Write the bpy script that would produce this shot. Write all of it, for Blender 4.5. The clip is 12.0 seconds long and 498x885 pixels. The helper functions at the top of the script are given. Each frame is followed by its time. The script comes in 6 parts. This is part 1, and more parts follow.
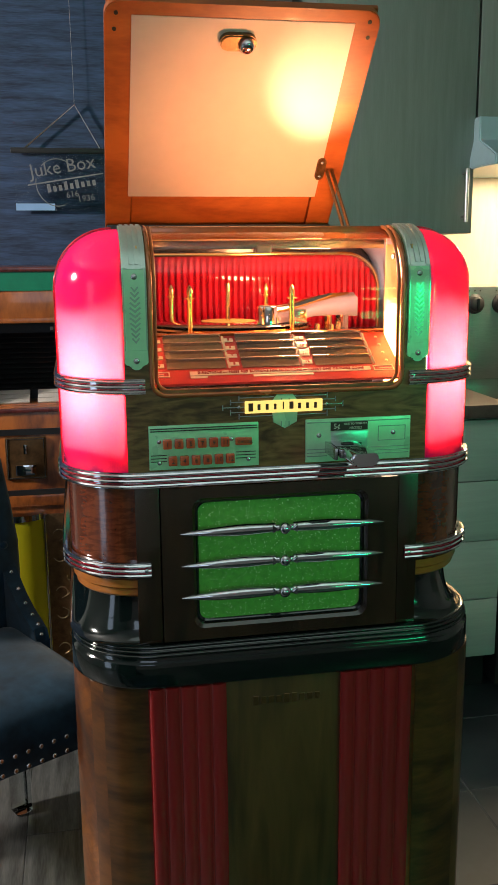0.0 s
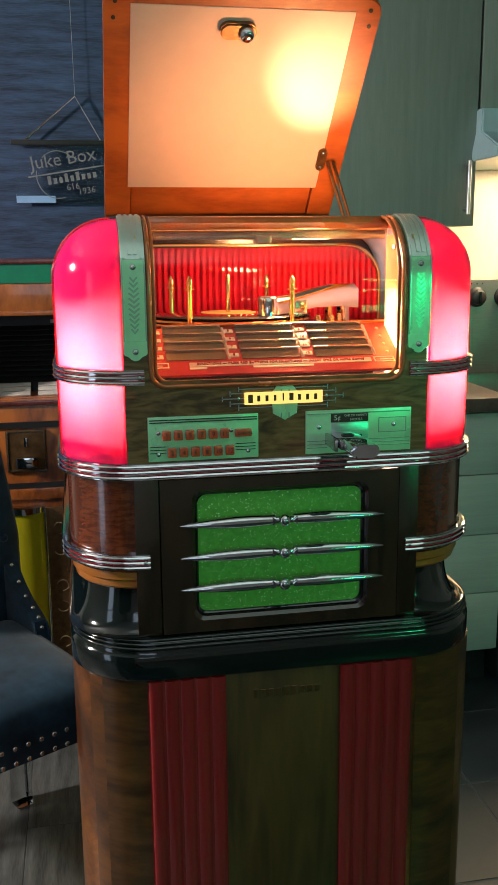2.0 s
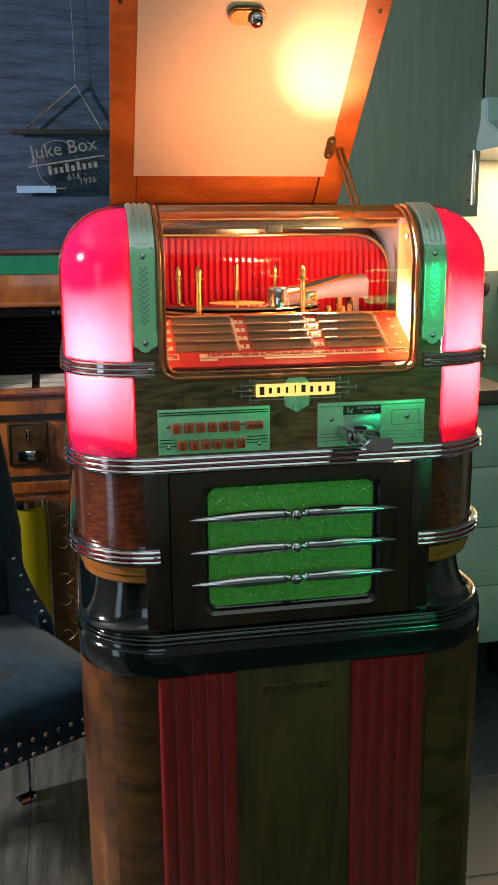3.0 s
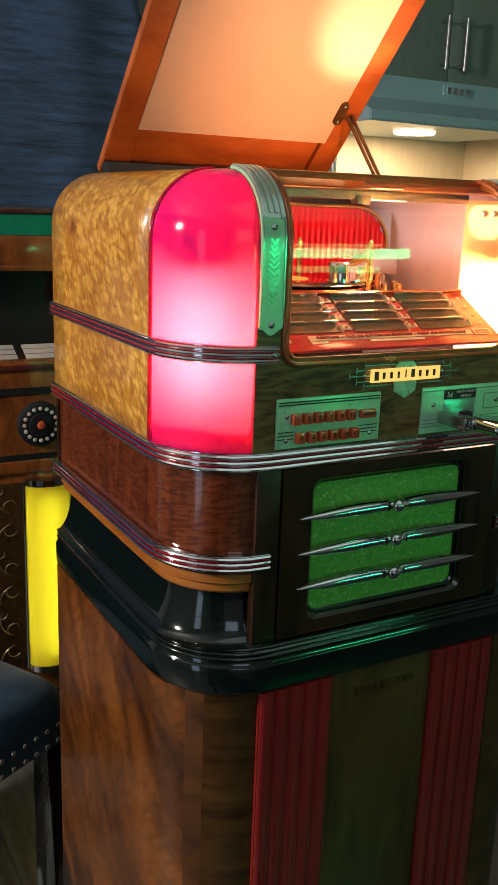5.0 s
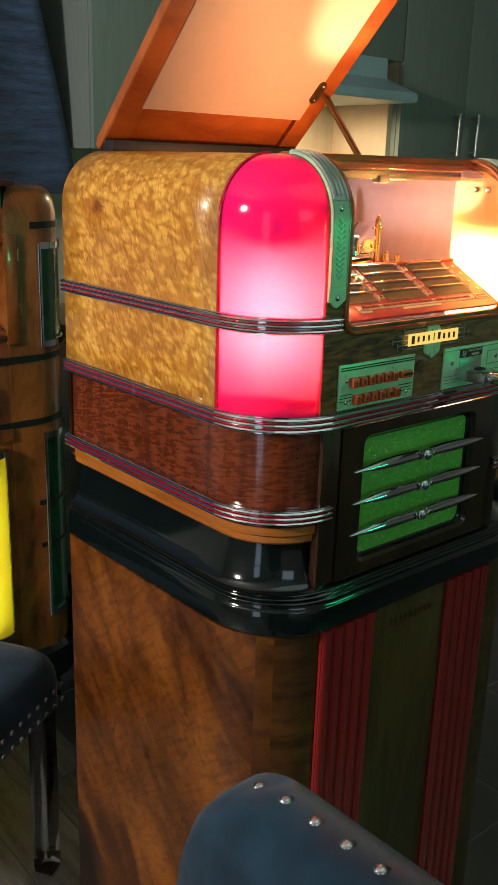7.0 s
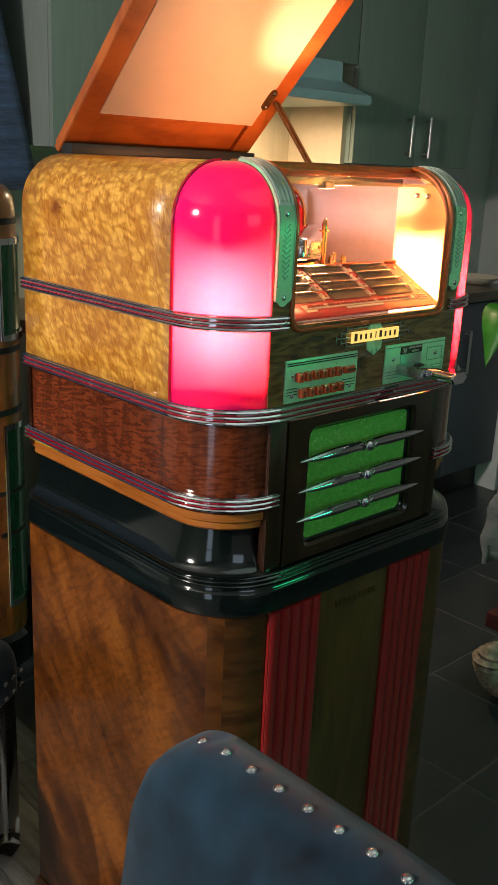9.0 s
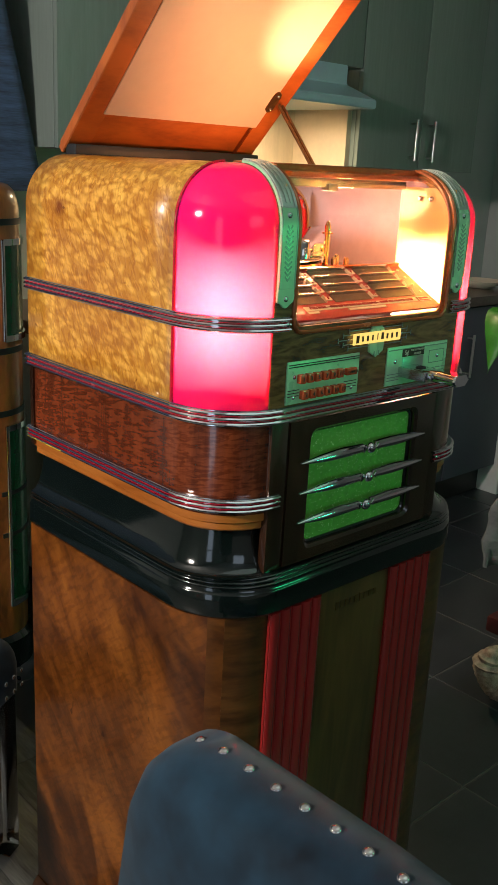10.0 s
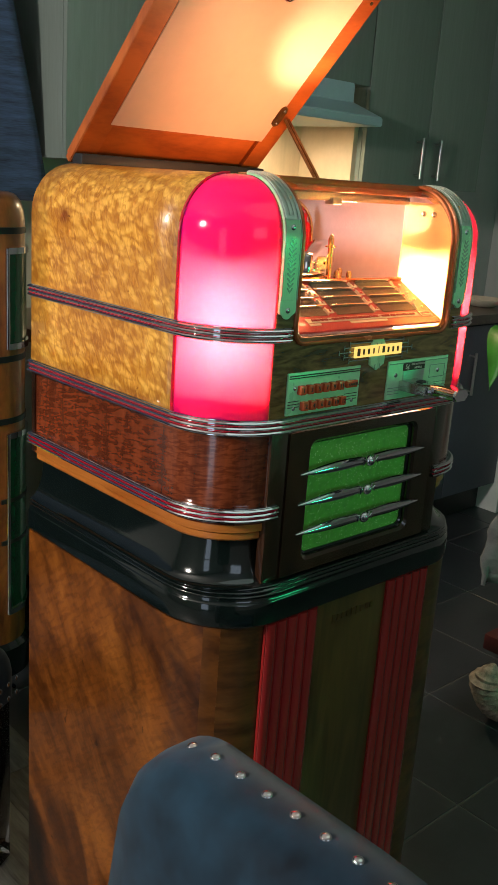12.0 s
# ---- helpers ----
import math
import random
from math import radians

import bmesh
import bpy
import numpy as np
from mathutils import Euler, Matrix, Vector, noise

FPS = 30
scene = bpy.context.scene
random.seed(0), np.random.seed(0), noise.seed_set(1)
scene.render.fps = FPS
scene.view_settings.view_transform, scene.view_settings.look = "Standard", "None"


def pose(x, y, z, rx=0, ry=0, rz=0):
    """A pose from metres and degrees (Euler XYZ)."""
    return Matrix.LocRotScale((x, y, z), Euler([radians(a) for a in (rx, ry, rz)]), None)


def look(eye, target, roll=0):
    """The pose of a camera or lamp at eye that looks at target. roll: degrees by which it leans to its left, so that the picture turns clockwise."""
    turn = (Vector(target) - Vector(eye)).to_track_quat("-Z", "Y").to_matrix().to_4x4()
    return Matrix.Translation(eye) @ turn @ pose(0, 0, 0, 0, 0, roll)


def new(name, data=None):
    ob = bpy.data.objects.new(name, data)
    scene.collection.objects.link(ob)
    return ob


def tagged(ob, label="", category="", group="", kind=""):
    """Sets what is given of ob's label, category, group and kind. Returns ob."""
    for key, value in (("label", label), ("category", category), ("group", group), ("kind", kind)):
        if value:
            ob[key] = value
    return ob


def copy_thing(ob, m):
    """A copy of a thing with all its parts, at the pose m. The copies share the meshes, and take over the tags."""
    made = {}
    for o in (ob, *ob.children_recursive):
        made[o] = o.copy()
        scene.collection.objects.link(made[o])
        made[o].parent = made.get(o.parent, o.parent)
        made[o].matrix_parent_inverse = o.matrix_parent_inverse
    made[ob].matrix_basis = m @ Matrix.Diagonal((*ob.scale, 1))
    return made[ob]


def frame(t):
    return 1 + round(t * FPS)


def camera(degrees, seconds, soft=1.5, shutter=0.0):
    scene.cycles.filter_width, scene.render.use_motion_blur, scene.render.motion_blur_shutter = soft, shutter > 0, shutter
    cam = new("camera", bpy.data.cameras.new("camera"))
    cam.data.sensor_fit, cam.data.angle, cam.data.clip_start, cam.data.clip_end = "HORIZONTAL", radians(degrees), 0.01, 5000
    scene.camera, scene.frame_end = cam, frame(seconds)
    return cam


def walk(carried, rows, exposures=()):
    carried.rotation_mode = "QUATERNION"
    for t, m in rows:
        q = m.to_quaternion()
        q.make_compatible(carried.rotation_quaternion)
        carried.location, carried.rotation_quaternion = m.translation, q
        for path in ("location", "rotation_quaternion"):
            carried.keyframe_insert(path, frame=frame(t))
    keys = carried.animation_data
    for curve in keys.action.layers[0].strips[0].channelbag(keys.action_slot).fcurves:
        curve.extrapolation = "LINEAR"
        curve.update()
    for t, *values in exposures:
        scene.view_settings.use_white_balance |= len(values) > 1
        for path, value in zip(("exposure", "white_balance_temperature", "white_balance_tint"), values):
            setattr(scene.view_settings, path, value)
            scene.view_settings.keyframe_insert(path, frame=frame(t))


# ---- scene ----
cam = camera(30.7, 12.0, soft=1.0)
PATH = [
    (0, (-0.246, -1.123, 1.38), (0.115, 0.8, 0.968), -0.5),
    (0.5, (-0.247, -1.12, 1.38), (0.11, 0.805, 0.972), -0.5),
    (1, (-0.248, -1.118, 1.379), (0.108, 0.807, 0.968), -0.5),
    (1.5, (-0.244, -1.119, 1.377), (0.111, 0.804, 0.958), -0.4),
    (2, (-0.242, -1.118, 1.375), (0.114, 0.804, 0.951), -0.5),
    (2.5, (-0.243, -1.115, 1.374), (0.111, 0.806, 0.944), -0.6),
    (3, (-0.257, -1.096, 1.372), (0.106, 0.821, 0.931), -0.5),
    (3.5, (-0.348, -1.035, 1.367), (0.094, 0.864, 0.922), -0.0),
    (3.7, (-0.396, -1.004, 1.369), (0.122, 0.874, 0.918), 0.3),
    (5.3, (-0.721, -0.815, 1.374), (0.306, 0.821, 0.855), 2.5),
    (5.5, (-0.761, -0.801, 1.376), (0.329, 0.791, 0.851), 2.8),
    (6, (-0.861, -0.769, 1.388), (0.388, 0.696, 0.843), 2.9),
    (6.5, (-0.924, -0.744, 1.394), (0.338, 0.702, 0.831), 2.4),
    (7, (-0.951, -0.746, 1.394), (0.303, 0.699, 0.812), 1.8),
    (7.5, (-0.968, -0.776, 1.406), (0.322, 0.633, 0.815), 1.9),
    (7.7, (-0.976, -0.78, 1.407), (0.333, 0.609, 0.812), 1.9),
    (9.5, (-0.984, -0.807, 1.408), (0.33, 0.581, 0.822), 2.8),
    (10, (-0.984, -0.806, 1.406), (0.329, 0.585, 0.824), 3.0),
    (10.5, (-0.981, -0.808, 1.404), (0.331, 0.588, 0.83), 3.3),
    (11, (-0.985, -0.811, 1.404), (0.331, 0.584, 0.839), 3.6),
    (11.5, (-0.988, -0.813, 1.403), (0.329, 0.585, 0.845), 3.9),
    (12, (-0.985, -0.811, 1.401), (0.331, 0.59, 0.85), 4.1),
]
walk(cam, [(t, look(eye, target, roll)) for t, eye, target, roll in PATH], exposures=[(0, 0.22, 6150, 10), (3.0, 0.22, 6150, 10), (3.7, 0.12, 6150, 10), (5.5, -0.2, 6300, 10), (7.0, -0.18, 6350, 10), (7.7, -0.12, 6350, 10), (9.5, 0.0, 6350, 10), (12, 0.03, 6350, 10)])

# ---------------------------------------------------------------- light
scene.view_settings.exposure = 0.0
world = bpy.data.worlds.new("world")
scene.world = world
world.use_nodes = True
world.node_tree.nodes["Background"].inputs[0].default_value = (0.5, 0.62, 0.75, 1)
world.node_tree.nodes["Background"].inputs[1].default_value = 0.05


def lamp(name, kind, m, watts, colour, size=0.1, size_y=0):
    data = bpy.data.lights.new(name, kind)
    data.energy, data.color = watts, colour
    if kind == "AREA":
        data.shape, data.size, data.size_y = ("RECTANGLE", size, size_y) if size_y else ("DISK", size, size)
    else:
        data.shadow_soft_size = size
    ob = new(name, data)
    ob.matrix_world = m
    return ob


lamp("wall_lamp_light", "AREA", look((-2.5, 0.5, 1.95), (-0.2, 0.2, 1.1)), 58, (1.0, 0.9, 0.78), 0.26)
# Cool fill added from behind the camera.
lamp("window_light", "AREA", look((-0.9, -3.3, 1.9), (0, 0.6, 1.2)), 5, (0.76, 0.88, 1.0), 1.2, 1.0)
# Overhead fill added to brighten the cabinets and the front.
lamp("ceiling_light", "AREA", look((0.2, -0.7, 2.46), (0.2, -0.5, 0)), 7, (0.85, 1.0, 0.93), 2.0)
lamp("hood_light", "AREA", look((1.32, 1.68, 1.61), (1.32, 1.72, 0.9)), 11, (1.0, 0.74, 0.42), 0.14)
lamp("neon_light", "AREA", look((1.05, -1.86, 1.3), (0.1, 0.0, 1.1)), 6.5, (0.03, 1.0, 0.35), 0.7, 0.1)
# Two unseen spots added for the patch of light on the lid.
hot_lamp = lamp("deck_lamp_light", "SPOT", look((0.165, 0.225, 1.335), (0.143, 0.292, 1.61)), 13, (1.0, 0.62, 0.3), 0.006)
hot_lamp.data.spot_size, hot_lamp.data.spot_blend = radians(40), 1.0
wide_lamp = lamp("deck_lamp_glow", "SPOT", look((0.158, 0.13, 1.335), (0.1, 0.33, 1.56)), 4, (1.0, 0.41, 0.14), 0.004)
wide_lamp.data.spot_size, wide_lamp.data.spot_blend = radians(74), 0.4
# Fill added to brighten the deck and backdrop, standing in for the corner lamps.
lamp("deck_lamp_spill", "POINT", pose(0.09, 0.165, 1.365), 3.3, (1.0, 0.43, 0.17), 0.03)

# ---------------------------------------------------------------- materials
MATS = {}


def material(name, colour, rough=0.5, metal=0.0, vary=0.15, scale=18.0, bump=0.05, coat=0.0, fine=6.0, sheen=0.0, stretch=(1, 1, 1), **more):
    """A surface with variation at two scales and a fine relief."""
    m = bpy.data.materials.new(name)
    m.use_nodes = True
    t = m.node_tree
    b = t.nodes["Principled BSDF"]
    co = t.nodes.new("ShaderNodeTexCoord")
    mp = t.nodes.new("ShaderNodeMapping")
    mp.inputs["Scale"].default_value = stretch
    t.links.new(co.outputs["Object"], mp.inputs[0])
    if more.get("pieces"):
        info, shift = t.nodes.new("ShaderNodeObjectInfo"), t.nodes.new("ShaderNodeMath")
        shift.operation, shift.inputs[1].default_value = "MULTIPLY", 37.0
        t.links.new(info.outputs["Random"], shift.inputs[0])
        t.links.new(shift.outputs[0], mp.inputs["Location"])
    n1, n2 = t.nodes.new("ShaderNodeTexNoise"), t.nodes.new("ShaderNodeTexNoise")
    n1.inputs["Scale"].default_value, n2.inputs["Scale"].default_value = scale, scale * fine
    n1.inputs["Detail"].default_value = 4
    for n in (n1, n2):
        t.links.new(mp.outputs[0], n.inputs["Vector"])
    add = t.nodes.new("ShaderNodeMath")
    add.operation = "MULTIPLY_ADD"
    add.inputs[1].default_value = 0.45
    t.links.new(n2.outputs[0], add.inputs[0])
    t.links.new(n1.outputs[0], add.inputs[2])
    ramp = t.nodes.new("ShaderNodeValToRGB")
    ramp.color_ramp.elements[0].position, ramp.color_ramp.elements[1].position = 0.45, 1.0
    lo = [c * (1 - vary) for c in colour]
    hi = [min(1, c * (1 + vary)) for c in more.get("second", colour)]
    ramp.color_ramp.elements[0].color, ramp.color_ramp.elements[1].color = (*lo, 1), (*hi, 1)
    t.links.new(add.outputs[0], ramp.inputs[0])
    t.links.new(ramp.outputs[0], b.inputs["Base Color"])
    rr = t.nodes.new("ShaderNodeMapRange")
    rr.inputs["To Min"].default_value, rr.inputs["To Max"].default_value = max(0.02, rough * 0.8), min(1, rough * 1.25)
    t.links.new(n1.outputs[0], rr.inputs[0])
    t.links.new(rr.outputs[0], b.inputs["Roughness"])
    b.inputs["Metallic"].default_value = metal
    b.inputs["Coat Weight"].default_value = coat
    b.inputs["Coat Roughness"].default_value = 0.06
    b.inputs["Sheen Weight"].default_value = sheen
    b.inputs["Specular IOR Level"].default_value = more.get("spec", 0.5)
    if bump:
        bp = t.nodes.new("ShaderNodeBump")
        bp.inputs["Strength"].default_value, bp.inputs["Distance"].default_value = bump, 0.002
        t.links.new(add.outputs[0], bp.inputs["Height"])
        t.links.new(bp.outputs[0], b.inputs["Normal"])
    MATS[name] = m
    return m


def slant(mp, stretch, turn):
    """Sets a mapping so that the figure is squeezed along its own axes after these are turned."""
    mp.vector_type = "TEXTURE"
    mp.inputs["Scale"].default_value = [1 / k for k in stretch]
    mp.inputs["Rotation"].default_value = [radians(d) for d in turn]


def wood(name, dark, light, scale=14, stretch=(1, 1, 1), warp=1.5, rough=0.3, coat=0.6, grain=90, lo=0.3, hi=0.72, turn=(0, 0, 0), relief=0.04):
    """Veneer: a warped broad figure, a fine grain along it, under lacquer."""
    m = bpy.data.materials.new(name)
    m.use_nodes = True
    t = m.node_tree
    b = t.nodes["Principled BSDF"]
    co = t.nodes.new("ShaderNodeTexCoord")
    mp = t.nodes.new("ShaderNodeMapping")
    slant(mp, stretch, turn)
    t.links.new(co.outputs["Object"], mp.inputs[0])
    fig, fine, big = (t.nodes.new("ShaderNodeTexNoise") for _ in range(3))
    for n, sc, d, w in ((fig, scale, 5, warp), (fine, grain, 6, 0.4), (big, 3.1, 2, 0.6)):
        n.inputs["Scale"].default_value, n.inputs["Detail"].default_value, n.inputs["Distortion"].default_value = sc, d, w
        t.links.new(mp.outputs[0], n.inputs["Vector"])
    mix = t.nodes.new("ShaderNodeMath")
    mix.operation = "MULTIPLY_ADD"
    mix.inputs[1].default_value = 0.3
    t.links.new(fine.outputs[0], mix.inputs[0])
    t.links.new(fig.outputs[0], mix.inputs[2])
    mix2 = t.nodes.new("ShaderNodeMath")
    mix2.operation = "MULTIPLY_ADD"
    mix2.inputs[1].default_value = 0.35
    t.links.new(big.outputs[0], mix2.inputs[0])
    t.links.new(mix.outputs[0], mix2.inputs[2])
    ramp = t.nodes.new("ShaderNodeValToRGB")
    e = ramp.color_ramp.elements
    e[0].position, e[1].position = lo + 0.3, hi + 0.3
    e[0].color, e[1].color = (*dark, 1), (*light, 1)
    t.links.new(mix2.outputs[0], ramp.inputs[0])
    t.links.new(ramp.outputs[0], b.inputs["Base Color"])
    b.inputs["Roughness"].default_value = rough
    b.inputs["Coat Weight"].default_value, b.inputs["Coat Roughness"].default_value = coat, 0.08
    bp = t.nodes.new("ShaderNodeBump")
    bp.inputs["Strength"].default_value, bp.inputs["Distance"].default_value = relief, 0.001
    t.links.new(fine.outputs[0], bp.inputs["Height"])
    t.links.new(bp.outputs[0], b.inputs["Normal"])
    return m


def glowing(name, colour, strength):
    m = bpy.data.materials.new(name)
    m.use_nodes = True
    t = m.node_tree
    t.nodes.clear()
    e, o = t.nodes.new("ShaderNodeEmission"), t.nodes.new("ShaderNodeOutputMaterial")
    e.inputs[0].default_value, e.inputs[1].default_value = (*colour, 1), strength
    t.links.new(e.outputs[0], o.inputs[0])
    return m


def translucent(name, through_colour, face_colour, share=0.75, gloss=0.12):
    """Cast plastic that lets the lamp behind it shine through, with a polished face."""
    m = bpy.data.materials.new(name)
    m.use_nodes = True
    t = m.node_tree
    t.nodes.clear()
    o = t.nodes.new("ShaderNodeOutputMaterial")
    tr, df, gl = t.nodes.new("ShaderNodeBsdfTranslucent"), t.nodes.new("ShaderNodeBsdfDiffuse"), t.nodes.new("ShaderNodeBsdfGlossy")
    co, n = t.nodes.new("ShaderNodeTexCoord"), t.nodes.new("ShaderNodeTexNoise")
    n.inputs["Scale"].default_value = 9
    t.links.new(co.outputs["Object"], n.inputs["Vector"])
    hue = t.nodes.new("ShaderNodeMixRGB")
    hue.inputs[1].default_value = (*through_colour, 1)
    hue.inputs[2].default_value = (*[c * 0.86 for c in through_colour], 1)
    t.links.new(n.outputs[0], hue.inputs[0])
    t.links.new(hue.outputs[0], tr.inputs[0])
    df.inputs[0].default_value = (*face_colour, 1)
    gl.inputs["Roughness"].default_value = gloss
    a, c, fr = t.nodes.new("ShaderNodeMixShader"), t.nodes.new("ShaderNodeMixShader"), t.nodes.new("ShaderNodeFresnel")
    fr.inputs[0].default_value = 1.45
    a.inputs[0].default_value = share
    t.links.new(df.outputs[0], a.inputs[1])
    t.links.new(tr.outputs[0], a.inputs[2])
    t.links.new(fr.outputs[0], c.inputs[0])
    t.links.new(a.outputs[0], c.inputs[1])
    t.links.new(gl.outputs[0], c.inputs[2])
    t.links.new(c.outputs[0], o.inputs[0])
    return m


def clear(name, tint=(1, 1, 1), rough=0.02, ior=1.45):
    """Thin clear sheet: see-through with a mirror-like sheen."""
    m = bpy.data.materials.new(name)
    m.use_nodes = True
    t = m.node_tree
    t.nodes.clear()
    o, tr, gl = t.nodes.new("ShaderNodeOutputMaterial"), t.nodes.new("ShaderNodeBsdfTransparent"), t.nodes.new("ShaderNodeBsdfGlossy")
    fr, mx = t.nodes.new("ShaderNodeFresnel"), t.nodes.new("ShaderNodeMixShader")
    tr.inputs[0].default_value = (*tint, 1)
    gl.inputs["Roughness"].default_value = rough
    fr.inputs[0].default_value = ior
    t.links.new(fr.outputs[0], mx.inputs[0])
    t.links.new(tr.outputs[0], mx.inputs[1])
    t.links.new(gl.outputs[0], mx.inputs[2])
    t.links.new(mx.outputs[0], o.inputs[0])
    return m


def figured(m, scale, stretch, stops, bump=0.0, turn=(0, 0, 0), warp=0.6, detail=2.0):
    """Lays a curled or quilted figure over a veneer: (position, tint) stops of a stretched noise."""
    t = m.node_tree
    b = t.nodes["Principled BSDF"]
    co, mp, n = t.nodes.new("ShaderNodeTexCoord"), t.nodes.new("ShaderNodeMapping"), t.nodes.new("ShaderNodeTexNoise")
    slant(mp, stretch, turn)
    n.inputs["Scale"].default_value, n.inputs["Detail"].default_value, n.inputs["Distortion"].default_value = scale, detail, warp
    t.links.new(co.outputs["Object"], mp.inputs[0])
    t.links.new(mp.outputs[0], n.inputs["Vector"])
    ramp = t.nodes.new("ShaderNodeValToRGB")
    ramp.color_ramp.interpolation = "EASE"
    e = ramp.color_ramp.elements
    while len(e) < len(stops):
        e.new(0.5)
    for k, (p, tint) in enumerate(stops):
        e[k].position, e[k].color = p, (*tint, 1)
    t.links.new(n.outputs[0], ramp.inputs[0])
    mul = t.nodes.new("ShaderNodeMixRGB")
    mul.blend_type, mul.inputs[0].default_value = "MULTIPLY", 1.0
    t.links.new(b.inputs["Base Color"].links[0].from_socket, mul.inputs[1])
    t.links.new(ramp.outputs[0], mul.inputs[2])
    t.links.new(mul.outputs[0], b.inputs["Base Color"])
    if bump:
        bp = t.nodes.new("ShaderNodeBump")
        bp.inputs["Strength"].default_value, bp.inputs["Distance"].default_value = bump, 0.003
        t.links.new(n.outputs[0], bp.inputs["Height"])
        t.links.new(bp.outputs[0], b.inputs["Normal"])
    return m


def quilted(m, scale, stretch, turn, dark, bump):
    """Pillowed, blistered figure: soft cells, bright at their middles, warped so that no two are alike."""
    t = m.node_tree
    b = t.nodes["Principled BSDF"]
    co, mp, n, add, v = (t.nodes.new("ShaderNode" + k) for k in ("TexCoord", "Mapping", "TexNoise", "VectorMath", "TexVoronoi"))
    slant(mp, stretch, turn)
    n.inputs["Scale"].default_value, n.inputs["Detail"].default_value = scale * 0.55, 2
    warp = t.nodes.new("ShaderNodeVectorMath")
    warp.operation, warp.inputs["Scale"].default_value = "SCALE", 0.022
    add.operation = "ADD"
    v.feature, v.inputs["Scale"].default_value, v.inputs["Smoothness"].default_value = "SMOOTH_F1", scale, 0.4
    t.links.new(co.outputs["Object"], mp.inputs[0])
    t.links.new(mp.outputs[0], n.inputs["Vector"])
    t.links.new(n.outputs["Color"], warp.inputs[0])
    t.links.new(mp.outputs[0], add.inputs[0])
    t.links.new(warp.outputs[0], add.inputs[1])
    t.links.new(add.outputs[0], v.inputs["Vector"])
    ramp = t.nodes.new("ShaderNodeValToRGB")
    ramp.color_ramp.interpolation = "EASE"
    e = ramp.color_ramp.elements
    e[0].position, e[0].color, e[1].position, e[1].color = 0.18, (1, 1, 1, 1), 0.74, (*dark, 1)
    t.links.new(v.outputs["Distance"], ramp.inputs[0])
    mul = t.nodes.new("ShaderNodeMixRGB")
    mul.blend_type, mul.inputs[0].default_value = "MULTIPLY", 1.0
    t.links.new(b.inputs["Base Color"].links[0].from_socket, mul.inputs[1])
    t.links.new(ramp.outputs[0], mul.inputs[2])
    t.links.new(mul.outputs[0], b.inputs["Base Color"])
    bp = t.nodes.new("ShaderNodeBump")
    bp.invert = True
    bp.inputs["Strength"].default_value, bp.inputs["Distance"].default_value = bump, 0.002
    t.links.new(v.outputs["Distance"], bp.inputs["Height"])
    t.links.new(bp.outputs[0], b.inputs["Normal"])
    return m


def knot(m, centre):
    """A small brown knot at one place."""
    t = m.node_tree
    b = t.nodes["Principled BSDF"]
    co, far, kr = t.nodes.new("ShaderNodeTexCoord"), t.nodes.new("ShaderNodeVectorMath"), t.nodes.new("ShaderNodeValToRGB")
    far.operation, far.inputs[1].default_value = "DISTANCE", centre
    t.links.new(co.outputs["Object"], far.inputs[0])
    kr.color_ramp.elements[0].position, kr.color_ramp.elements[1].position = 0.004, 0.018
    kr.color_ramp.elements[0].color, kr.color_ramp.elements[1].color = (0.42, 0.24, 0.12, 1), (1, 1, 1, 1)
    t.links.new(far.outputs["Value"], kr.inputs[0])
    mul = t.nodes.new("ShaderNodeMixRGB")
    mul.blend_type, mul.inputs[0].default_value = "MULTIPLY", 1.0
    t.links.new(b.inputs["Base Color"].links[0].from_socket, mul.inputs[1])
    t.links.new(kr.outputs[0], mul.inputs[2])
    t.links.new(mul.outputs[0], b.inputs["Base Color"])
    return m


MAPLE = wood("quilted_maple", (0.75, 0.37, 0.06), (0.95, 0.54, 0.095), 7, (1.0, 0.8, 1.2), 0.8, 0.34, 0.6, 130, 0.3, 0.7)
quilted(MAPLE, 92, (1.0, 0.55, 1.05), (16, 0, 0), (0.66, 0.53, 0.34), 0.8)
figured(MAPLE, 130, (1.0, 0.34, 1.0), ((0.38, (0.78, 0.67, 0.5)), (0.56, (1, 1, 1))), 0.35, (64, 0, 0), 1.0, 2.0)
figured(MAPLE, 4, (1, 1, 1.5), ((0.4, (0.88, 0.8, 0.7)), (0.6, (1, 1, 1))), 0.0)
figured(MAPLE, 38, (1, 1, 1), ((0.25, (0.5, 0.36, 0.22)), (0.29, (1, 1, 1))), 0.0, (0, 0, 0), 0.5, 3)
knot(MAPLE, (-0.272, 0.372, 1.337))
WALNUT = wood("mahogany", (0.085, 0.017, 0.006), (0.2, 0.044, 0.014), 9, (3.5, 3.5, 0.5), 0.7, 0.22, 0.9, 60)
figured(WALNUT, 210, (0.3, 0.22, 1.0), ((0.38, (0.6, 0.52, 0.48)), (0.6, (1, 1, 1))), 0.0, (-8, 0, 0), 0.6)
EBONY = wood("dark_walnut", (0.011, 0.0045, 0.002), (0.044, 0.017, 0.0075), 12, (3, 3, 0.6), 0.8, 0.25, 0.7, 80)
OLIVE = wood("figured_walnut", (0.055, 0.025, 0.007), (0.23, 0.115, 0.035), 16, (0.7, 1, 3.2), 2.5, 0.25, 0.8, 60)
BURL = wood("worn_walnut", (0.04, 0.011, 0.003), (0.31, 0.1, 0.014), 7, (1.4, 0.6, 1.7), 1.0, 0.3, 0.45, 70, 0.24, 0.74, (50, 0, 0), 0.12)
